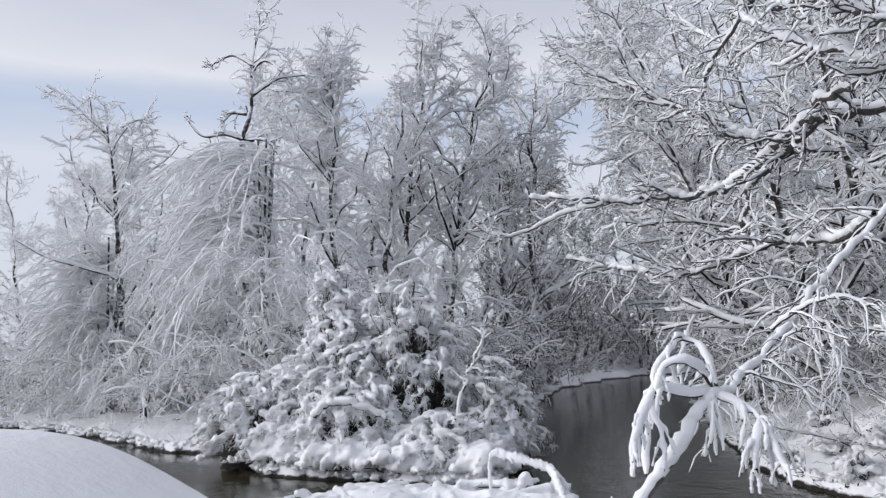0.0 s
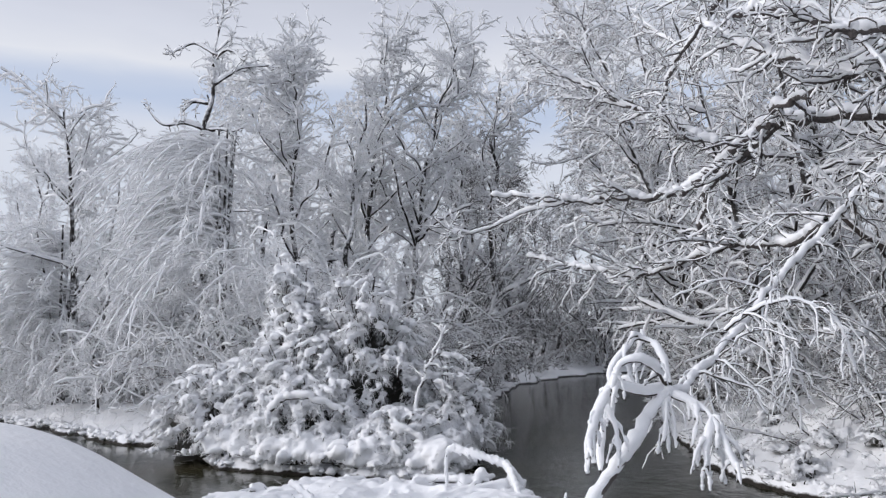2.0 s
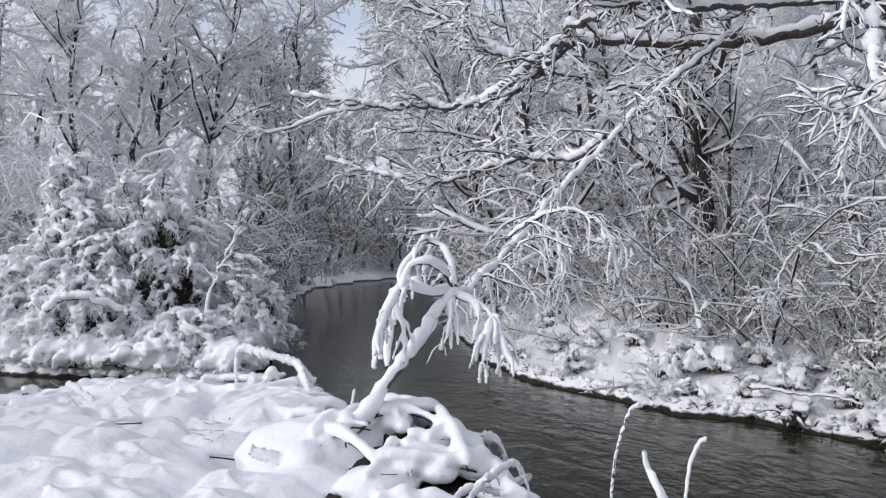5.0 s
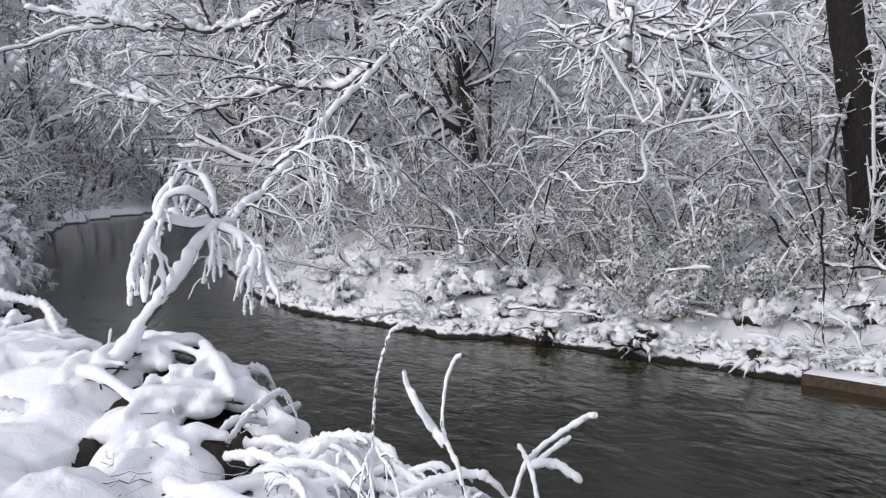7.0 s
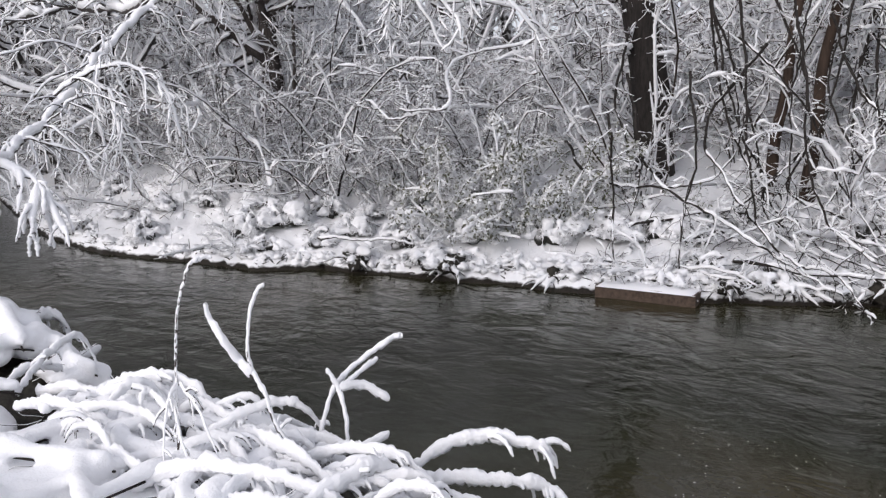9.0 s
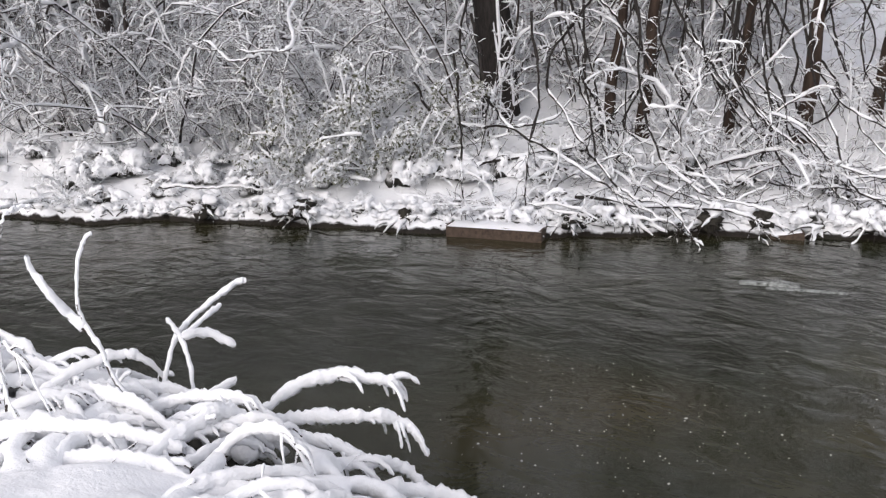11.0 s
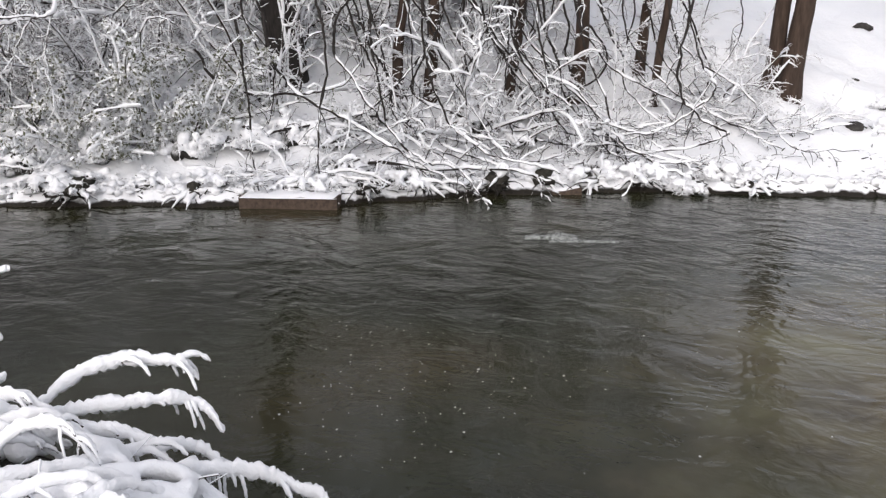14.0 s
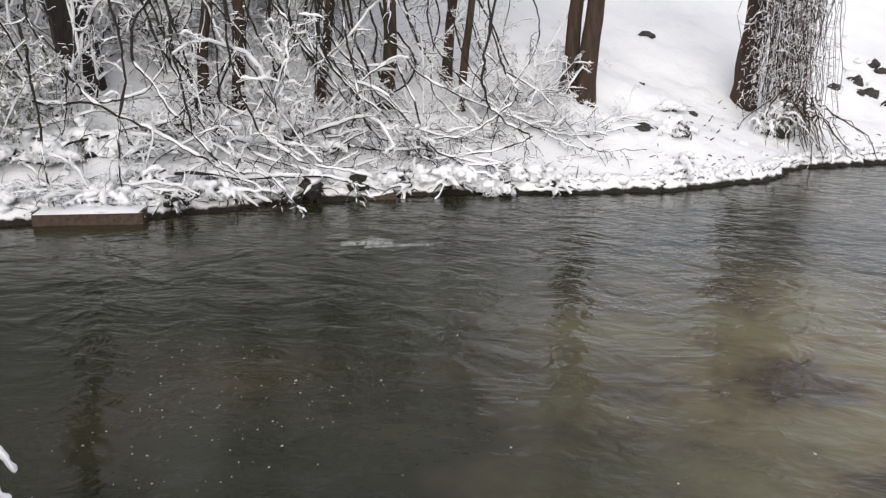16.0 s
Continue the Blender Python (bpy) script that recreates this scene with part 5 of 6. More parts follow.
def snow_heap(seed, name, label):
    rng = np.random.default_rng(seed)
    ob = thing(name, (0.3, 5.5, 0.7), label, "snow heap")
    mid = np.array(ob.location)
    # the blanket, in pads, open over a few pits
    PITS = [(-1.19, 7.13, 0.16), (-0.32, 6.87, 0.22), (-0.55, 6.2, 0.22), (0.35, 5.93, 0.10), (0.96, 6.2, 0.14), (0.07, 5.32, 0.16), (1.05, 5.11, 0.15), (1.25, 4.75, 0.14), (1.5, 4.35, 0.10), (0.75, 5.3, 0.1), (1.3, 3.9, 0.10), (1.75, 3.75, 0.10), (1.65, 3.2, 0.12), (-0.1, 7.7, 0.14), (0.55, 6.9, 0.16), (1.9, 2.9, 0.10), (0.9, 3.5, 0.08), (0.6, 4.6, 0.09), (-0.1, 4.9, 0.1)]
    x, y = rng.uniform(-2.9, 2.6, 9000), rng.uniform(2.0, 9.6, 9000)
    z, s = heap_top(x, y)
    ok = (s > 0.12) & (s < 4.2) & (rng.uniform(size=9000) < np.where((s < 1.0) & (y < 4.4), 0.13, np.where(s < 0.8, 0.22, 0.5)))
    big = np.where(s < 0.8, rng.uniform(0.05, 0.10, len(x)), rng.uniform(0.10, 0.30, len(x)))
    for a, b, r in PITS:
        ok &= np.hypot(x - a, y - b) > 1.0 * r + 1.15 * big
    x, y, z, s, big = x[ok], y[ok], z[ok], s[ok], big[ok]
    chunks = []
    for lo, hi in ((0.0, 0.07), (0.07, 0.1), (0.1, 0.14), (0.14, 0.18), (0.18, 0.24), (0.24, 0.31)):
        near = (big >= lo) & (big < hi)
        r = (max(lo, 0.05) + hi) / 2
        chunks.append(lumps(rng, np.stack([x, y, z - 1.25 * r + rng.normal(size=len(x)) * 0.012], 1)[near] - mid, r, 12, 8, 0.08))
    # sticks under rolls of snow, most of them pointing out over the water
    n, k = 300, 18
    at = rng.integers(0, len(x), 4000)
    at = at[(s[at] < 1.2) | ((s[at] < 2.6) & (rng.uniform(size=4000) < 0.06))][:n]
    n = len(at)
    e = 0.05
    gx = heap_shore(x[at] + e, y[at]) - heap_shore(x[at] - e, y[at])
    gy = heap_shore(x[at], y[at] + e) - heap_shore(x[at], y[at] - e)
    turn = np.arctan2(-gy, -gx) + rng.normal(size=n) * 1.0
    long, u = rng.uniform(0.25, 0.95, (n, 1)), np.linspace(-0.35, 0.75, k)[None]
    bow = rng.normal(size=(n, 1)) * 0.15 * u**2
    px = x[at][:, None] + long * u * np.cos(turn)[:, None] - bow * np.sin(turn)[:, None]
    py = y[at][:, None] + long * u * np.sin(turn)[:, None] + bow * np.cos(turn)[:, None]
    hz, hs = heap_top(px.ravel(), py.ravel())
    hz, hs = hz.reshape(n, k), hs.reshape(n, k)
    hz = np.where(hs < 0.2, np.maximum(hz, z[at][:, None] - 0.12 + 1.0 * np.minimum(hs - 0.2, 0)), hz)
    for _ in range(3):
        hz[:, 1:-1] = (hz[:, :-2] + hz[:, 1:-1] + hz[:, 2:]) / 3
    path = np.stack([px, py, hz + rng.uniform(-0.03, 0.05, (n, 1)) - 0.12 * np.clip(u - 0.4, 0, 1) ** 2], -1) - mid
    thick = rng.uniform(0.020, 0.052, (n, 1)) * smooth_rand(rng, n, k, 0.7, 1.25, 2)
    thick[:, [0, -1]] = 0.001
    rolls = tubes(path + np.array([0, 0, 0.6]) * thick[..., None], thick, 9, 0.08, rng)
    fluff(part("snow_cover", fused("snow_cover", chunks + [rolls], 0.019, 2), SNOW, ob, "smooth bulging white snow"))
    fluff(part("stick_tangle", mesh_of("stick_tangle", [tubes(path - np.array([0, 0, 0.022]), np.full((n, k), 0.006), 5)]), BLACK_BARK, ob, "dark sticks under the snow"))
    # dark sheet for shade inside the brush heap, with a tangle of bare twigs
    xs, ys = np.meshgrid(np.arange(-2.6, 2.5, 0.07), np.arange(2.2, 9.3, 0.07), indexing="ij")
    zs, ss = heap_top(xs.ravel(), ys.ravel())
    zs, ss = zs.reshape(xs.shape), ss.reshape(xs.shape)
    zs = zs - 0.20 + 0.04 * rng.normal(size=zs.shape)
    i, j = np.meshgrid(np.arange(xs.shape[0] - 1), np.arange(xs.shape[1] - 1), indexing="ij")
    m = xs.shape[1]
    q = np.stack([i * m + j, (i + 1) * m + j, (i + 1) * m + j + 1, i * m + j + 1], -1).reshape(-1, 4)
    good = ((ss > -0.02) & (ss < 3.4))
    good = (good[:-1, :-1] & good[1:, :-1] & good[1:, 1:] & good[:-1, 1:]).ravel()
    part("shade_core", mesh_of("shade_core", [(np.stack([xs, ys, zs], -1).reshape(-1, 3) - mid, q[good])]), NEEDLE, ob, "dark brush sheet standing in for the shade under the snow")
    n = 900
    at = rng.integers(0, len(x), 6000)
    at = at[s[at] < 1.6][:n]
    n = len(at)
    a = rng.uniform(0, 6.28, n)
    u = np.linspace(-0.5, 0.5, 6)[None, :, None]
    way = unit(np.stack([np.cos(a), np.sin(a), rng.normal(size=n) * 0.35], 1))
    path = np.stack([x[at], y[at], z[at] - rng.uniform(-0.015, 0.14, n)], 1)[:, None] - mid + way[:, None] * rng.uniform(0.12, 0.5, (n, 1, 1)) * u + rng.normal(size=(n, 6, 3)) * 0.010
    fluff(part("twig_mass", mesh_of("twig_mass", [tubes(path, rng.uniform(0.002, 0.005, (n, 1)) + np.zeros((1, 6)), 4)]), FROST_THIN, ob))
    return ob


def heap_shore(x, y):
    return shore(x, y)[0]


snow_heap(211, "snow_heap", "brush pile on the bank heaped over with smooth snow")

TWIG = [dict(count=5, length=(0.05, 0.16), angle=(30, 70), k=5, start=0.2, droop=-1.5, wiggle=0.1, ratio=0.6, least=0.005)]
CLAW = [dict(count=8, length=(0.08, 0.28), angle=(25, 60), k=6, start=0.45, droop=-2.2, wiggle=0.06, ratio=0.6, least=0.007)]
NEAR_TWIGS = [
    ([(1.28, 3.77, 1.05), (1.31, 3.82, 1.4), (1.32, 3.81, 1.57), (1.33, 3.79, 1.72), (1.35, 3.75, 1.83), (1.39, 3.74, 1.86), (1.45, 3.73, 1.87)], 0.008, 0.012, ()),
    ([(1.75, 3.49, 0.95), (1.65, 3.58, 1.11), (1.61, 3.61, 1.27), (1.58, 3.66, 1.38), (1.55, 3.65, 1.49), (1.57, 3.67, 1.61), (1.61, 3.68, 1.7), (1.65, 3.67, 1.74)], 0.011, 0.020, ()),
    ([(1.58, 3.65, 1.35), (1.53, 3.69, 1.41), (1.46, 3.69, 1.52), (1.43, 3.73, 1.61), (1.41, 3.72, 1.67)], 0.012, 0.04, ()),
    ([(1.9, 3.71, 0.9), (1.98, 3.73, 1.13), (2.06, 3.77, 1.19), (2.19, 3.78, 1.27), (2.32, 3.74, 1.36), (2.38, 3.71, 1.38)], 0.009, 0.026, ()),
    ([(2.03, 3.72, 1.18), (2.15, 3.71, 1.17), (2.27, 3.66, 1.09)], 0.009, 0.036, ()),
    ([(2.02, 3.63, 0.9), (2.03, 3.68, 1.08), (2.02, 3.73, 1.18), (1.99, 3.77, 1.27)], 0.009, 0.03, ()),
    ([(2.03, 3.72, 1.18), (2.16, 3.73, 1.24), (2.26, 3.75, 1.28)], 0.007, 0.022, ()),
    ([(1.93, 3.55, 0.96), (2.04, 3.54, 0.93), (2.19, 3.54, 0.98)], 0.008, 0.035, ()),
    ([(1.3, 3.8, 1.33), (1.23, 3.74, 1.26), (1.18, 3.65, 1.05)], 0.006, 0.016, TWIG),
    ([(1.31, 3.8, 1.33), (1.34, 3.7, 1.25), (1.39, 3.57, 1.02)], 0.006, 0.016, TWIG),
    ([(1.29, 3.8, 1.33), (1.26, 3.71, 1.22), (1.27, 3.53, 1.0)], 0.006, 0.016, TWIG),
    ([(1.22, 4.1, 1.0), (1.24, 4.14, 1.17), (1.29, 4.14, 1.19), (1.33, 4.01, 1.1)], 0.008, 0.04, ()),
    ([(2.08, 3.42, 0.76), (2.23, 3.43, 0.81), (2.34, 3.39, 0.89), (2.47, 3.33, 0.94), (2.59, 3.25, 0.95), (2.7, 3.14, 0.93), (2.77, 3.1, 0.9), (2.8, 3.08, 0.84)], 0.012, 0.05, CLAW),
    ([(2.05, 3.37, 0.75), (2.2, 3.32, 0.81), (2.36, 3.22, 0.83), (2.51, 3.13, 0.82), (2.64, 3.05, 0.8), (2.75, 2.98, 0.73), (2.78, 2.88, 0.61)], 0.012, 0.05, CLAW),
    ([(1.96, 3.3, 0.77), (2.13, 3.23, 0.81), (2.26, 3.13, 0.79), (2.38, 3.01, 0.73), (2.44, 2.91, 0.65), (2.43, 2.82, 0.52)], 0.012, 0.05, CLAW),
    ([(1.92, 3.13, 0.65), (2.08, 3.05, 0.69), (2.29, 2.99, 0.7), (2.47, 2.9, 0.68), (2.63, 2.86, 0.6), (2.65, 2.75, 0.5)], 0.013, 0.055, CLAW),
    ([(1.85, 3.03, 0.65), (2.1, 2.89, 0.67), (2.34, 2.76, 0.65), (2.6, 2.62, 0.57), (2.74, 2.49, 0.48), (2.81, 2.32, 0.4)], 0.014, 0.06, CLAW),
    ([(-0.82, 8.99, 1.0), (-0.8, 9.03, 1.38), (-0.51, 8.95, 1.35), (-0.23, 8.86, 1.28), (-0.03, 8.74, 1.1)], 0.014, 0.07, TWIG),
    ([(-0.23, 8.86, 1.28), (-0.13, 8.63, 1.11), (-0.05, 8.29, 0.9)], 0.014, 0.09, TWIG),
    ([(0.71, 6.13, 0.95), (1.04, 6.22, 1.1), (1.3, 6.29, 1.11), (1.39, 6.34, 0.95)], 0.014, 0.06, CLAW),
    ([(0.89, 5.65, 0.85), (1.27, 6.1, 0.81), (1.6, 6.45, 0.79)], 0.012, 0.05, ()),
    ([(-0.38, 5.87, 1.16), (-0.1, 5.86, 1.05), (0.18, 5.82, 0.9)], 0.014, 0.06, ()),
    ([(0.31, 8.11, 0.9), (0.34, 8.23, 1.13)], 0.014, 0.05, ()),
    ([(-2.0, 8.32, 1.0), (-2.15, 8.4, 1.1), (-2.29, 8.48, 1.15)], 0.014, 0.06, ()),
]
for n, (path, r, load, kids) in enumerate(NEAR_TWIGS):
    bowed_branch(230 + n, "snowy_twig", "bent twig with a roll of snow standing from the heap", path, r * 0.75, load * 0.8, kids, "twigs on the near bank", crook=0.18, gaps=-0.2, pitch=0.014, knob=0.6, tall=1.4, cling=0.6)

# more bent branches laid over the front of the heap, each under its own roll of snow
rng = np.random.default_rng(270)
for n in range(64):
    y = 2.4 + 2.6 * n / 63 + rng.normal() * 0.08
    x = 1.05 + rng.uniform(0, 0.75) - 0.25 * max(0, y - 3.6)
    turn, reach, lift = rng.normal() * 0.8 - 0.3, rng.uniform(0.35, 0.95), rng.uniform(-0.05, 0.14)
    dx, dy = math.cos(turn) * reach, math.sin(turn) * reach
    g = [max(float(heap_top(np.array([x + dx * f]), np.array([y + dy * f]))[0][0]), 0.45) for f in (0, 0.35, 0.7, 1)]
    path = [(x, y, g[0] - 0.03), (x + dx * 0.35, y + dy * 0.35, g[1] + 0.04 + lift * 0.7), (x + dx * 0.7, y + dy * 0.7, max(g[2], 0.62) + 0.03 + lift), (x + dx, y + dy, max(g[3], 0.55) + rng.uniform(-0.12, 0.06))]
    bowed_branch(271 + n, "snowy_twig", "bent twig with a roll of snow lying over the heap", path, 0.006, rng.uniform(0.025, 0.05), CLAW if n % 3 == 0 else TWIG, "twigs on the near bank", crook=0.2, gaps=-0.2, pitch=0.016, knob=0.5, tall=1.45)

# brown tangled brush hanging over the far bank
BROWN = shrub(57, "tangled_shrub", "brown tangle of hanging twigs with broken snow", HIDE, 14, 3.0, 1.5, 12, 5, 0.028, -1.3, group="brown brush on the bank", tilt=(5, 60), thin=0.008, twig=FROST_THIN, length=(0.4, 1.2), bark=BLACK_BARK)
rng = np.random.default_rng(58)
for x, y in [(7.3, 13.6), (8.3, 12.7), (7.0, 14.4), (9.2, 12.2), (6.4, 15.0), (6.0, 16.2), (9.6, 11.4)]:
    lay(BROWN, pose(x, y, zat(x, y), 0, 0, rng.uniform(0, 360)) @ Matrix.Scale(rng.uniform(0.8, 1.15), 4))

# trees and shrubs that close the view at the river's bend
rng = np.random.default_rng(301)
for x, y, which in [(0.5, 58, 3), (3.5, 62, 3), (6.5, 64, 3), (9, 66, 3), (2, 66, 0), (-2, 56, 3), (-2.5, 50, 3), (7.5, 47, 3), (9.5, 43, 3), (6.5, 39, 3), (8.5, 36, 0), (-3.0, 45, 3), (-3.6, 38, 3), (12, 54, 3), (-1.5, 44, 3), (-0.3, 53, 3), (1.5, 60, 3), (4.5, 58, 3), (7, 54, 3), (-12, 40, 0), (-16, 41, 1), (-8.5, 42, 0), (-5, 45, 0), (-20, 40, 2), (-11.5, 33, 1), (-18.5, 35, 2)]:
    lay(WOOD[which], pose(x, y, zat(x, y), 0, 0, rng.uniform(0, 360)) @ Matrix.Scale(rng.uniform(0.85, 1.05), 4))
for x, y in [(-3.6, 25), (-4.0, 28.5), (-4.1, 32), (-3.8, 36), (-3.4, 40), (-2.6, 46), (-0.6, 52), (1.6, 57.5), (5.0, 62), (8, 63.5), (5.4, 20), (5.5, 23.5), (5.8, 28), (6.2, 32), (6.8, 36), (7.6, 41), (8.8, 45), (11, 49)]:
    lay(UNDER[1], pose(x, y, zat(x, y), 0, 0, rng.uniform(0, 360)) @ Matrix.Scale(rng.uniform(0.9, 1.3), 4))

for x, y, which, size in [(12.5, 17.5, 0, 0.8), (14.2, 18.8, 1, 0.85), (10.8, 18.5, 2, 0.9), (13.2, 15.6, 1, 0.8), (16.2, 16.8, 0, 0.8), (15.2, 14.0, 2, 0.8), (17.8, 14.6, 1, 0.85), (11.6, 15.2, 2, 0.8), (18.8, 17.5, 0, 0.9), (16.5, 20.5, 0, 1.0)]:
    lay(WOOD[which], pose(x, y, zat(x, y), 0, 0, rng.uniform(0, 360)) @ Matrix.Scale(size, 4))
for x, y, size in [(12.4, 10.4, 1.1), (13.6, 9.6, 1.0), (14.8, 10.2, 1.1), (13.4, 11.8, 1.2), (15.6, 11.6, 1.3), (16.6, 10.0, 1.1), (12.0, 12.4, 1.2), (14.6, 13.4, 1.3), (15.2, 8.6, 0.9), (17.5, 12.0, 1.3), (11.2, 11.4, 1.0), (16.8, 13.8, 1.4), (-9, 25.5, 1.1), (-11.5, 27, 1.2), (-14, 28.5, 1.2), (-7.5, 27.5, 1.2), (-16, 30, 1.2), (-12.5, 30, 1.3), (-9.5, 29.5, 1.3), (-6, 26.5, 1.2), (-18, 31, 1.2), (-4.6, 29, 1.3), (-4.8, 24.6, 1.1), (-21, 29, 1.2), (-23, 31.5, 1.3), (-25.5, 33, 1.3), (-20, 32.5, 1.2), (-22.5, 35, 1.4), (-26, 37, 1.4), (-18.5, 34, 1.2), (0.3, 63, 1.8), (1.6, 64, 1.9), (-1.0, 61, 1.8), (3.0, 66, 1.9), (0.6, 68, 2.0)]:
    lay(UNDER[rng.integers(0, 2)], pose(x, y, zat(x, y), 0, 0, rng.uniform(0, 360)) @ Matrix.Scale(size, 4))

# ivy-hung trunk by the bend: hanging strands, roots and dark earth at its foot
rng = np.random.default_rng(320)
foot = np.array([17.3, -1.0, zat(17.3, -1.0)])
ivy = thing("hanging_vines", foot, "curtain of brown hanging vines beside the trunk", "vines")
n = 170
a = rng.uniform(0, 1, n)
top = np.stack([0.5 - 0.6 * a + rng.normal(size=n) * 0.2, 0.4 - 0.95 * a + rng.normal(size=n) * 0.12, rng.uniform(3.0, 5.5, n)], 1)
low = top * [0.9, 0.95, 0] + np.stack([rng.normal(size=n) * 0.12, rng.normal(size=n) * 0.12, rng.uniform(0.0, 0.9, n)], 1)
u = np.linspace(0, 1, 12)[None, :, None]
path = top[:, None] * (1 - u) + low[:, None] * u + np.cumsum(rng.normal(size=(n, 12, 3)), axis=1) * 0.055
rad = rng.uniform(0.003, 0.007, (n, 1)) * np.ones((1, 12))
fluff(part("vine_curtain", mesh_of("vine_curtain", [tubes(path, rad, 4)]), BROWN_BARK, ivy))
two, r2 = grow(rng, path, rad, 20, (0.10, 0.40), (30, 85), 4, 0.05, 1.0, -0.8, 0.45, 0.6, 0.005)
fluff(part("twig_mass", mesh_of("twig_mass", [tubes(two, clumpy(rng, r2), 3)]), FROST_THIN, ivy))
fluff(part("snow_cover", mesh_of("snow_cover", [snow_on(rng, two, r2, 0.013, 4, 0.4)]), SNOW, ivy))
roots = thing("root_tangle", foot + [-0.5, -0.35, 0.0], "dark brown tangle of roots washed bare above the water", "roots")
n = 70
a = rng.uniform(0, 1, n)
top = np.stack([0.55 - 0.35 * a + rng.normal(size=n) * 0.15, 0.45 - 0.8 * a + rng.normal(size=n) * 0.1, rng.uniform(0.15, 0.85, n)], 1)
low = top + np.stack([-0.4 + rng.normal(size=n) * 0.3, -0.1 + rng.normal(size=n) * 0.45, -top[:, 2] - rng.uniform(0.1, 0.6, n)], 1)
low[:, 2] = np.maximum(low[:, 2], 0.02 - foot[2])
path = top[:, None] * (1 - u) + low[:, None] * u + np.array([0, 0, 0.12]) * np.sin(np.pi * u) + np.cumsum(rng.normal(size=(n, 12, 3)), axis=1) * 0.035
rad = rng.uniform(0.005, 0.016, (n, 1)) * np.linspace(1, 0.45, 12)[None]
for line, width in zip(path, rad):
    part("root", mesh_of("root", [tubes(line[None], width[None], 6)]), BROWN_BARK, roots)
fluff(part("snow_cover", mesh_of("snow_cover", [snow_on(rng, path[::2], rad[::2], 0.03, 6, 0.3, 2, 0.14, True)]), SNOW, roots))
laden_bush(321, "root_clump", "dark tangle of roots and earth under patchy snow", (17.2, -0.9, zat(17.2, -0.9) - 0.1), (0.5, 0.5, 0.75), 18, "", 0.03, 0.35)
EDGE = [(11.3, 5.15), (11.75, 4.5), (12.1, 3.75), (10.6, 5.95), (9.9, 6.55), (12.35, 3.1), (9.3, 7.2), (6.6, 11.4), (7.6, 10.1), (5.6, 12.7), (8.6, 8.6), (13.9, 0.6), (16.4, 1.0), (15.2, 0.7)]
for k, (x, y) in enumerate(EDGE):
    laden_bush(330 + k, "edge_plant", "small dark plant at the bank's edge weighed down by snow", at_ground(x, y, -0.05), (0.32 + 0.1 * (k % 3), 0.3, 0.22 + 0.06 * (k % 2)), 14, "plants along the bank's edge", 0.045, 0.22)

HOLLOW = [(9.55, 6.85), (10.05, 6.3), (10.75, 5.5), (11.2, 5.0), (11.65, 4.35), (12.0, 3.8), (12.3, 3.0), (12.6, 2.35), (8.15, 8.75), (7.3, 10.1), (6.45, 11.35)]
rng = np.random.default_rng(350)
for x, y in HOLLOW:
    clump = thing("root_clump", at_ground(x, y, -0.04), "dark clump of bare roots and earth under the bank's snow", "roots", "root clumps along the bank")
    part("earth", mesh_of("earth", [lumps(rng, np.zeros((1, 3)), rng.uniform(0.08, 0.13), 14, 9, 0.5)]), NEEDLE, clump)
    n = 22
    a = rng.uniform(0, 6.28, n)
    u = np.linspace(0, 1, 7)[None, :, None]
    path = np.stack([np.cos(a), np.sin(a), rng.uniform(-0.2, 0.6, n)], 1)[:, None] * rng.uniform(0.2, 0.5, (n, 1, 1)) * u + np.array([0, 0, -0.25]) * u**2 + np.cumsum(rng.normal(size=(n, 7, 3)), axis=1) * 0.018
    rad = np.linspace(0.012, 0.005, 7)[None] + np.zeros((n, 1))
    fluff(part("rootwork", mesh_of("rootwork", [tubes(path, rad, 5)]), BLACK_BARK, clump))
    over = np.stack([rng.normal(size=7) * 0.16 + 0.08, rng.normal(size=7) * 0.16 + 0.06, rng.uniform(0.14, 0.22, 7)], 1)
    fluff(part("snow_cover", fused("snow_cover", [snow_on(rng, path, rad, 0.05, 6, 0.2, 1, 0.14, True), lumps(rng, over, 0.065, 10, 7, 0.2)], 0.02, 1), SNOW, clump))

# stones showing through the snow of the open slope and heaped beyond the ivy-hung trunk
rng = np.random.default_rng(361)
STONES = [(16.0, 3.7, 0.10), (20.3, 1.8, 0.10), (17.2, 1.6, 0.06), (16.6, 0.55, 0.11), (15.0, 1.3, 0.06), (15.8, 0.9, 0.07)]
STONES += [(20.2 + 0.55 * (k % 6) + rng.normal() * 0.18, -2.3 - 0.5 * (k // 6) - 0.2 * (k % 6) + rng.normal() * 0.15, rng.uniform(0.08, 0.14)) for k in range(26)]
for k, (x, y, r) in enumerate(STONES):
    stone = thing("slope_stone", at_ground(x, y, -0.3 * r), "dark stone half buried in the snowy slope", "stone", "stones on the slope")
    part("body", mesh_of("body", [lumps(rng, np.zeros((1, 3)), r, 12, 8)]), ROCK, stone)
    cap = part("snow_cap", mesh_of("snow_cap", [lumps(rng, np.array([[0.0, 0.3 * r, 0.35 * r]]), r * 0.72, 12, 8)]), SNOW, stone)

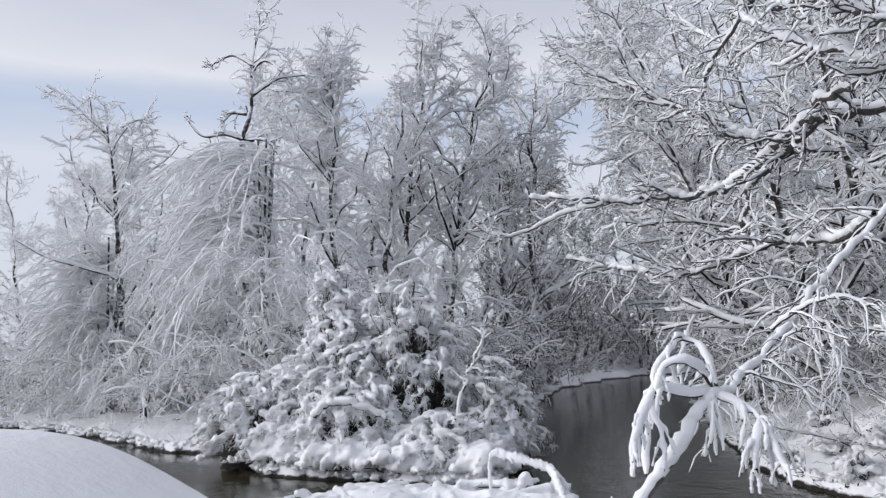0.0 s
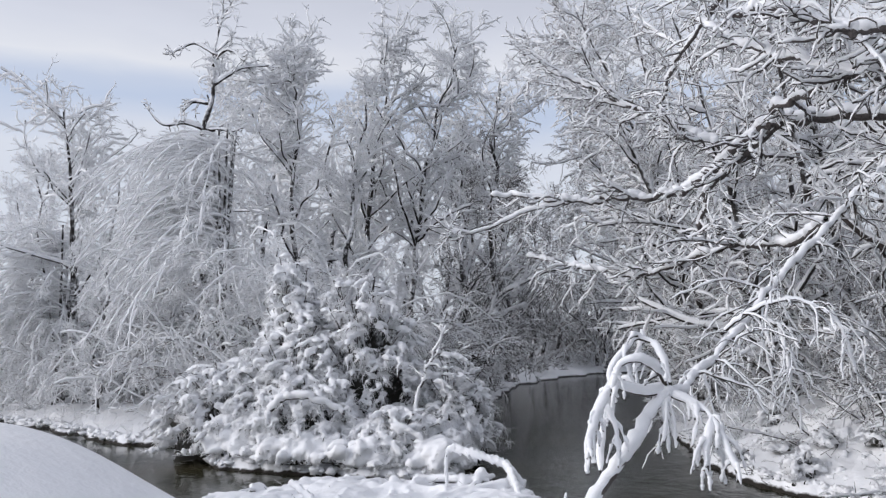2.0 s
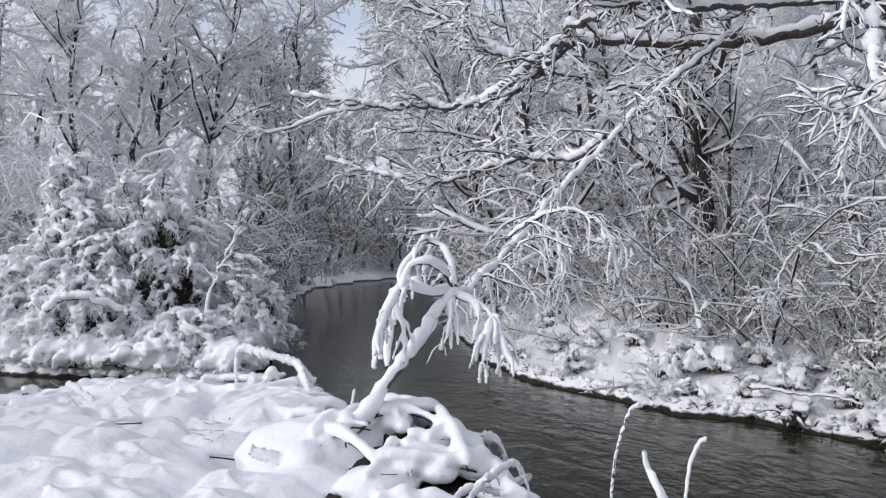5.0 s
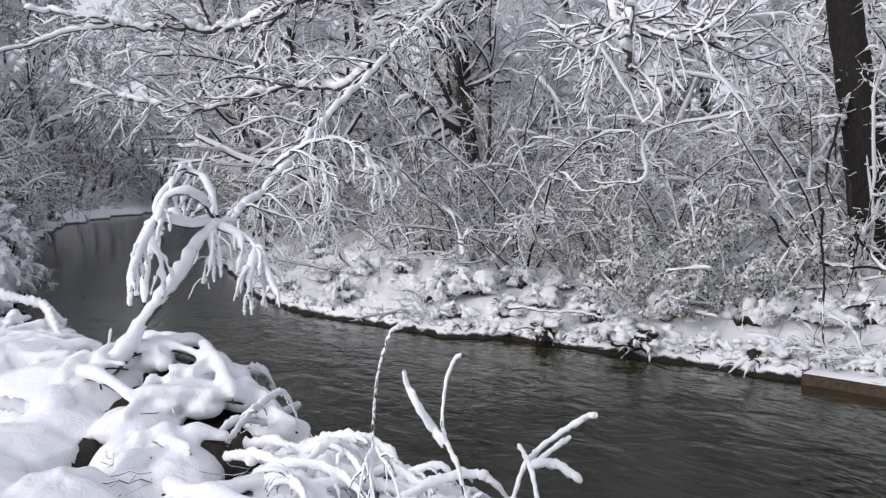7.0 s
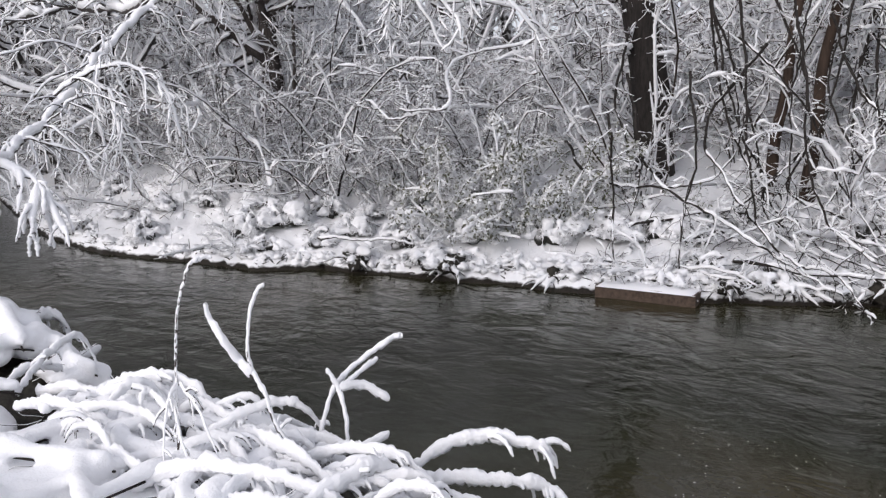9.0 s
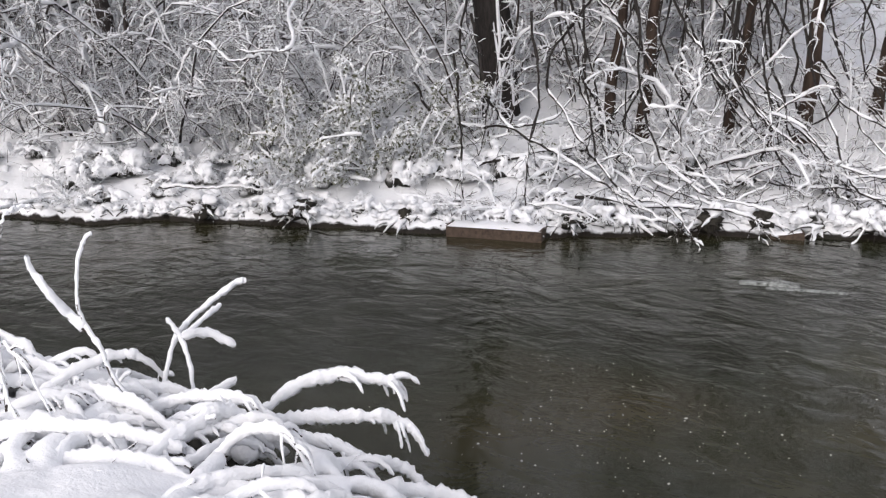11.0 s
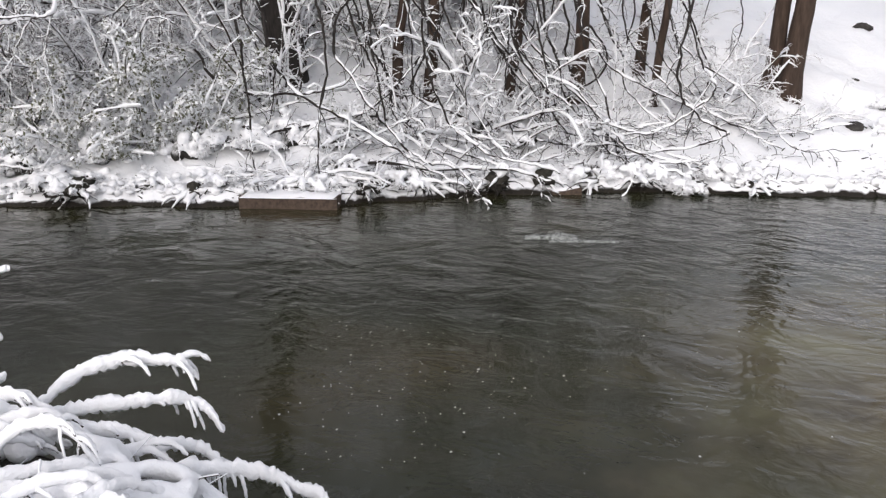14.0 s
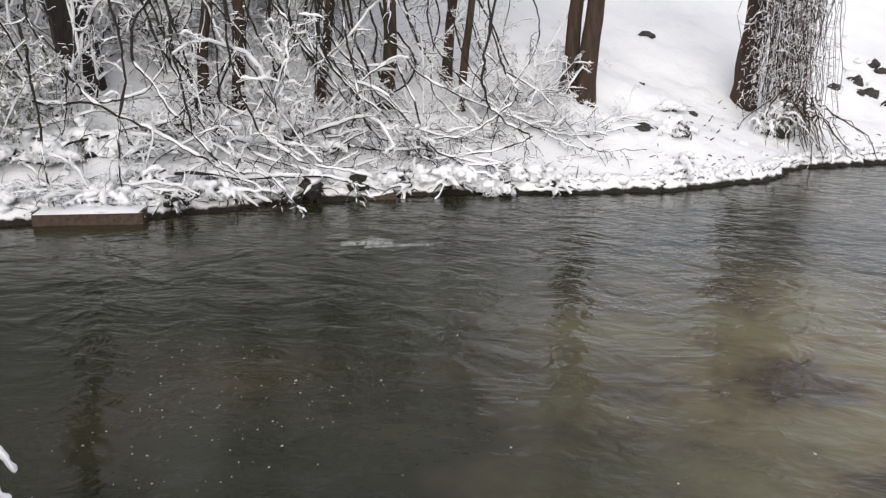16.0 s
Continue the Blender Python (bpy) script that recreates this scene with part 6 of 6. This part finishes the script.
for k, (x, y, h) in enumerate([(-3.2, 21.6, 3.2), (-3.5, 25.0, 4.4), (-3.4, 29.0, 5.0), (-3.7, 34.0, 5.4), (-3.0, 39.0, 5.4), (-4.6, 22.0, 4.6)]):
    shrub(380 + k, "willow", "dense brown shrub hanging towards the river, lightly frosted", at_ground(x, y), 20, h, 2.0, 18, 5, 0.022, -1.4, twig=FROST_DIM, length=(0.4, 1.3), tilt=(3, 50), thin=0.016, crook=0.22, vary=(0.5, 0.95), bend=-4.2, bark=FROST, group="shrubs along the island")
rng = np.random.default_rng(390)
for k in range(16):
    x, y = rng.uniform(-4, 12), 62 + rng.uniform(0, 8)
    lay(UNDER[1], pose(x, y, zat(x, y), 0, 0, rng.uniform(0, 360)) @ Matrix.Scale(rng.uniform(1.2, 1.7), 4))

# small snow-laden plants scattered up the far bank
SMALL = [laden_bush(400 + k, "bank_plant", "small plant on the bank bent over by lumps of snow", HIDE, size, count, "plants on the far bank", 0.05, 0.26) for k, (size, count) in enumerate([((0.42, 0.36, 0.34), 18), ((0.55, 0.4, 0.26), 18), ((0.32, 0.34, 0.48), 16)])]
spots = []
for x, y in zip(rng.uniform(3.5, 14, 900), rng.uniform(2.6, 20, 900)):
    d, bank = shore(np.array([x]), np.array([y]))
    if bank[0] != 1 or not 0.22 < d[0] < 2.6 or any(math.hypot(x - a, y - b) < 0.6 for a, b in spots) or (x > 12.8 and d[0] > 0.8):
        continue
    spots.append((x, y))
    lay(SMALL[len(spots) % 3], pose(x, y, zat(x, y) - 0.03, 0, 0, rng.uniform(0, 360)) @ Matrix.Scale(rng.uniform(0.6, 1.2), 4))
    if len(spots) > 34:
        break
for x, y in [(7.3, 11.2), (8.1, 10.5), (8.8, 9.6), (9.5, 8.8), (7.0, 12.2), (8.9, 10.6), (9.9, 9.3), (6.2, 13.2), (7.9, 11.9), (10.6, 7.9), (9.3, 10.3), (6.9, 13.0), (11.2, 7.2), (11.8, 6.4)]:
    lay(SMALL[rng.integers(0, 3)], pose(x, y, zat(x, y) - 0.03, 0, 0, rng.uniform(0, 360)) @ Matrix.Scale(rng.uniform(0.8, 1.25), 4))

# snowy saplings round the feet of the trunks on the open slope
for x, y, which, size in [(11.9, 6.0, 0, 0.7), (12.5, 6.9, 2, 0.7), (14.5, 3.5, 0, 0.6), (14.2, 2.7, 1, 0.55), (15.0, 3.3, 0, 0.7), (15.9, 4.3, 2, 0.5), (14.0, 3.4, 3, 0.7), (14.9, 1.9, 3, 0.5), (13.8, 4.9, 1, 0.6), (14.6, 5.6, 2, 0.55)]:
    lay(THICKET[which], pose(x, y, zat(x, y), 0, 0, rng.uniform(0, 360)) @ Matrix.Scale(size, 4))
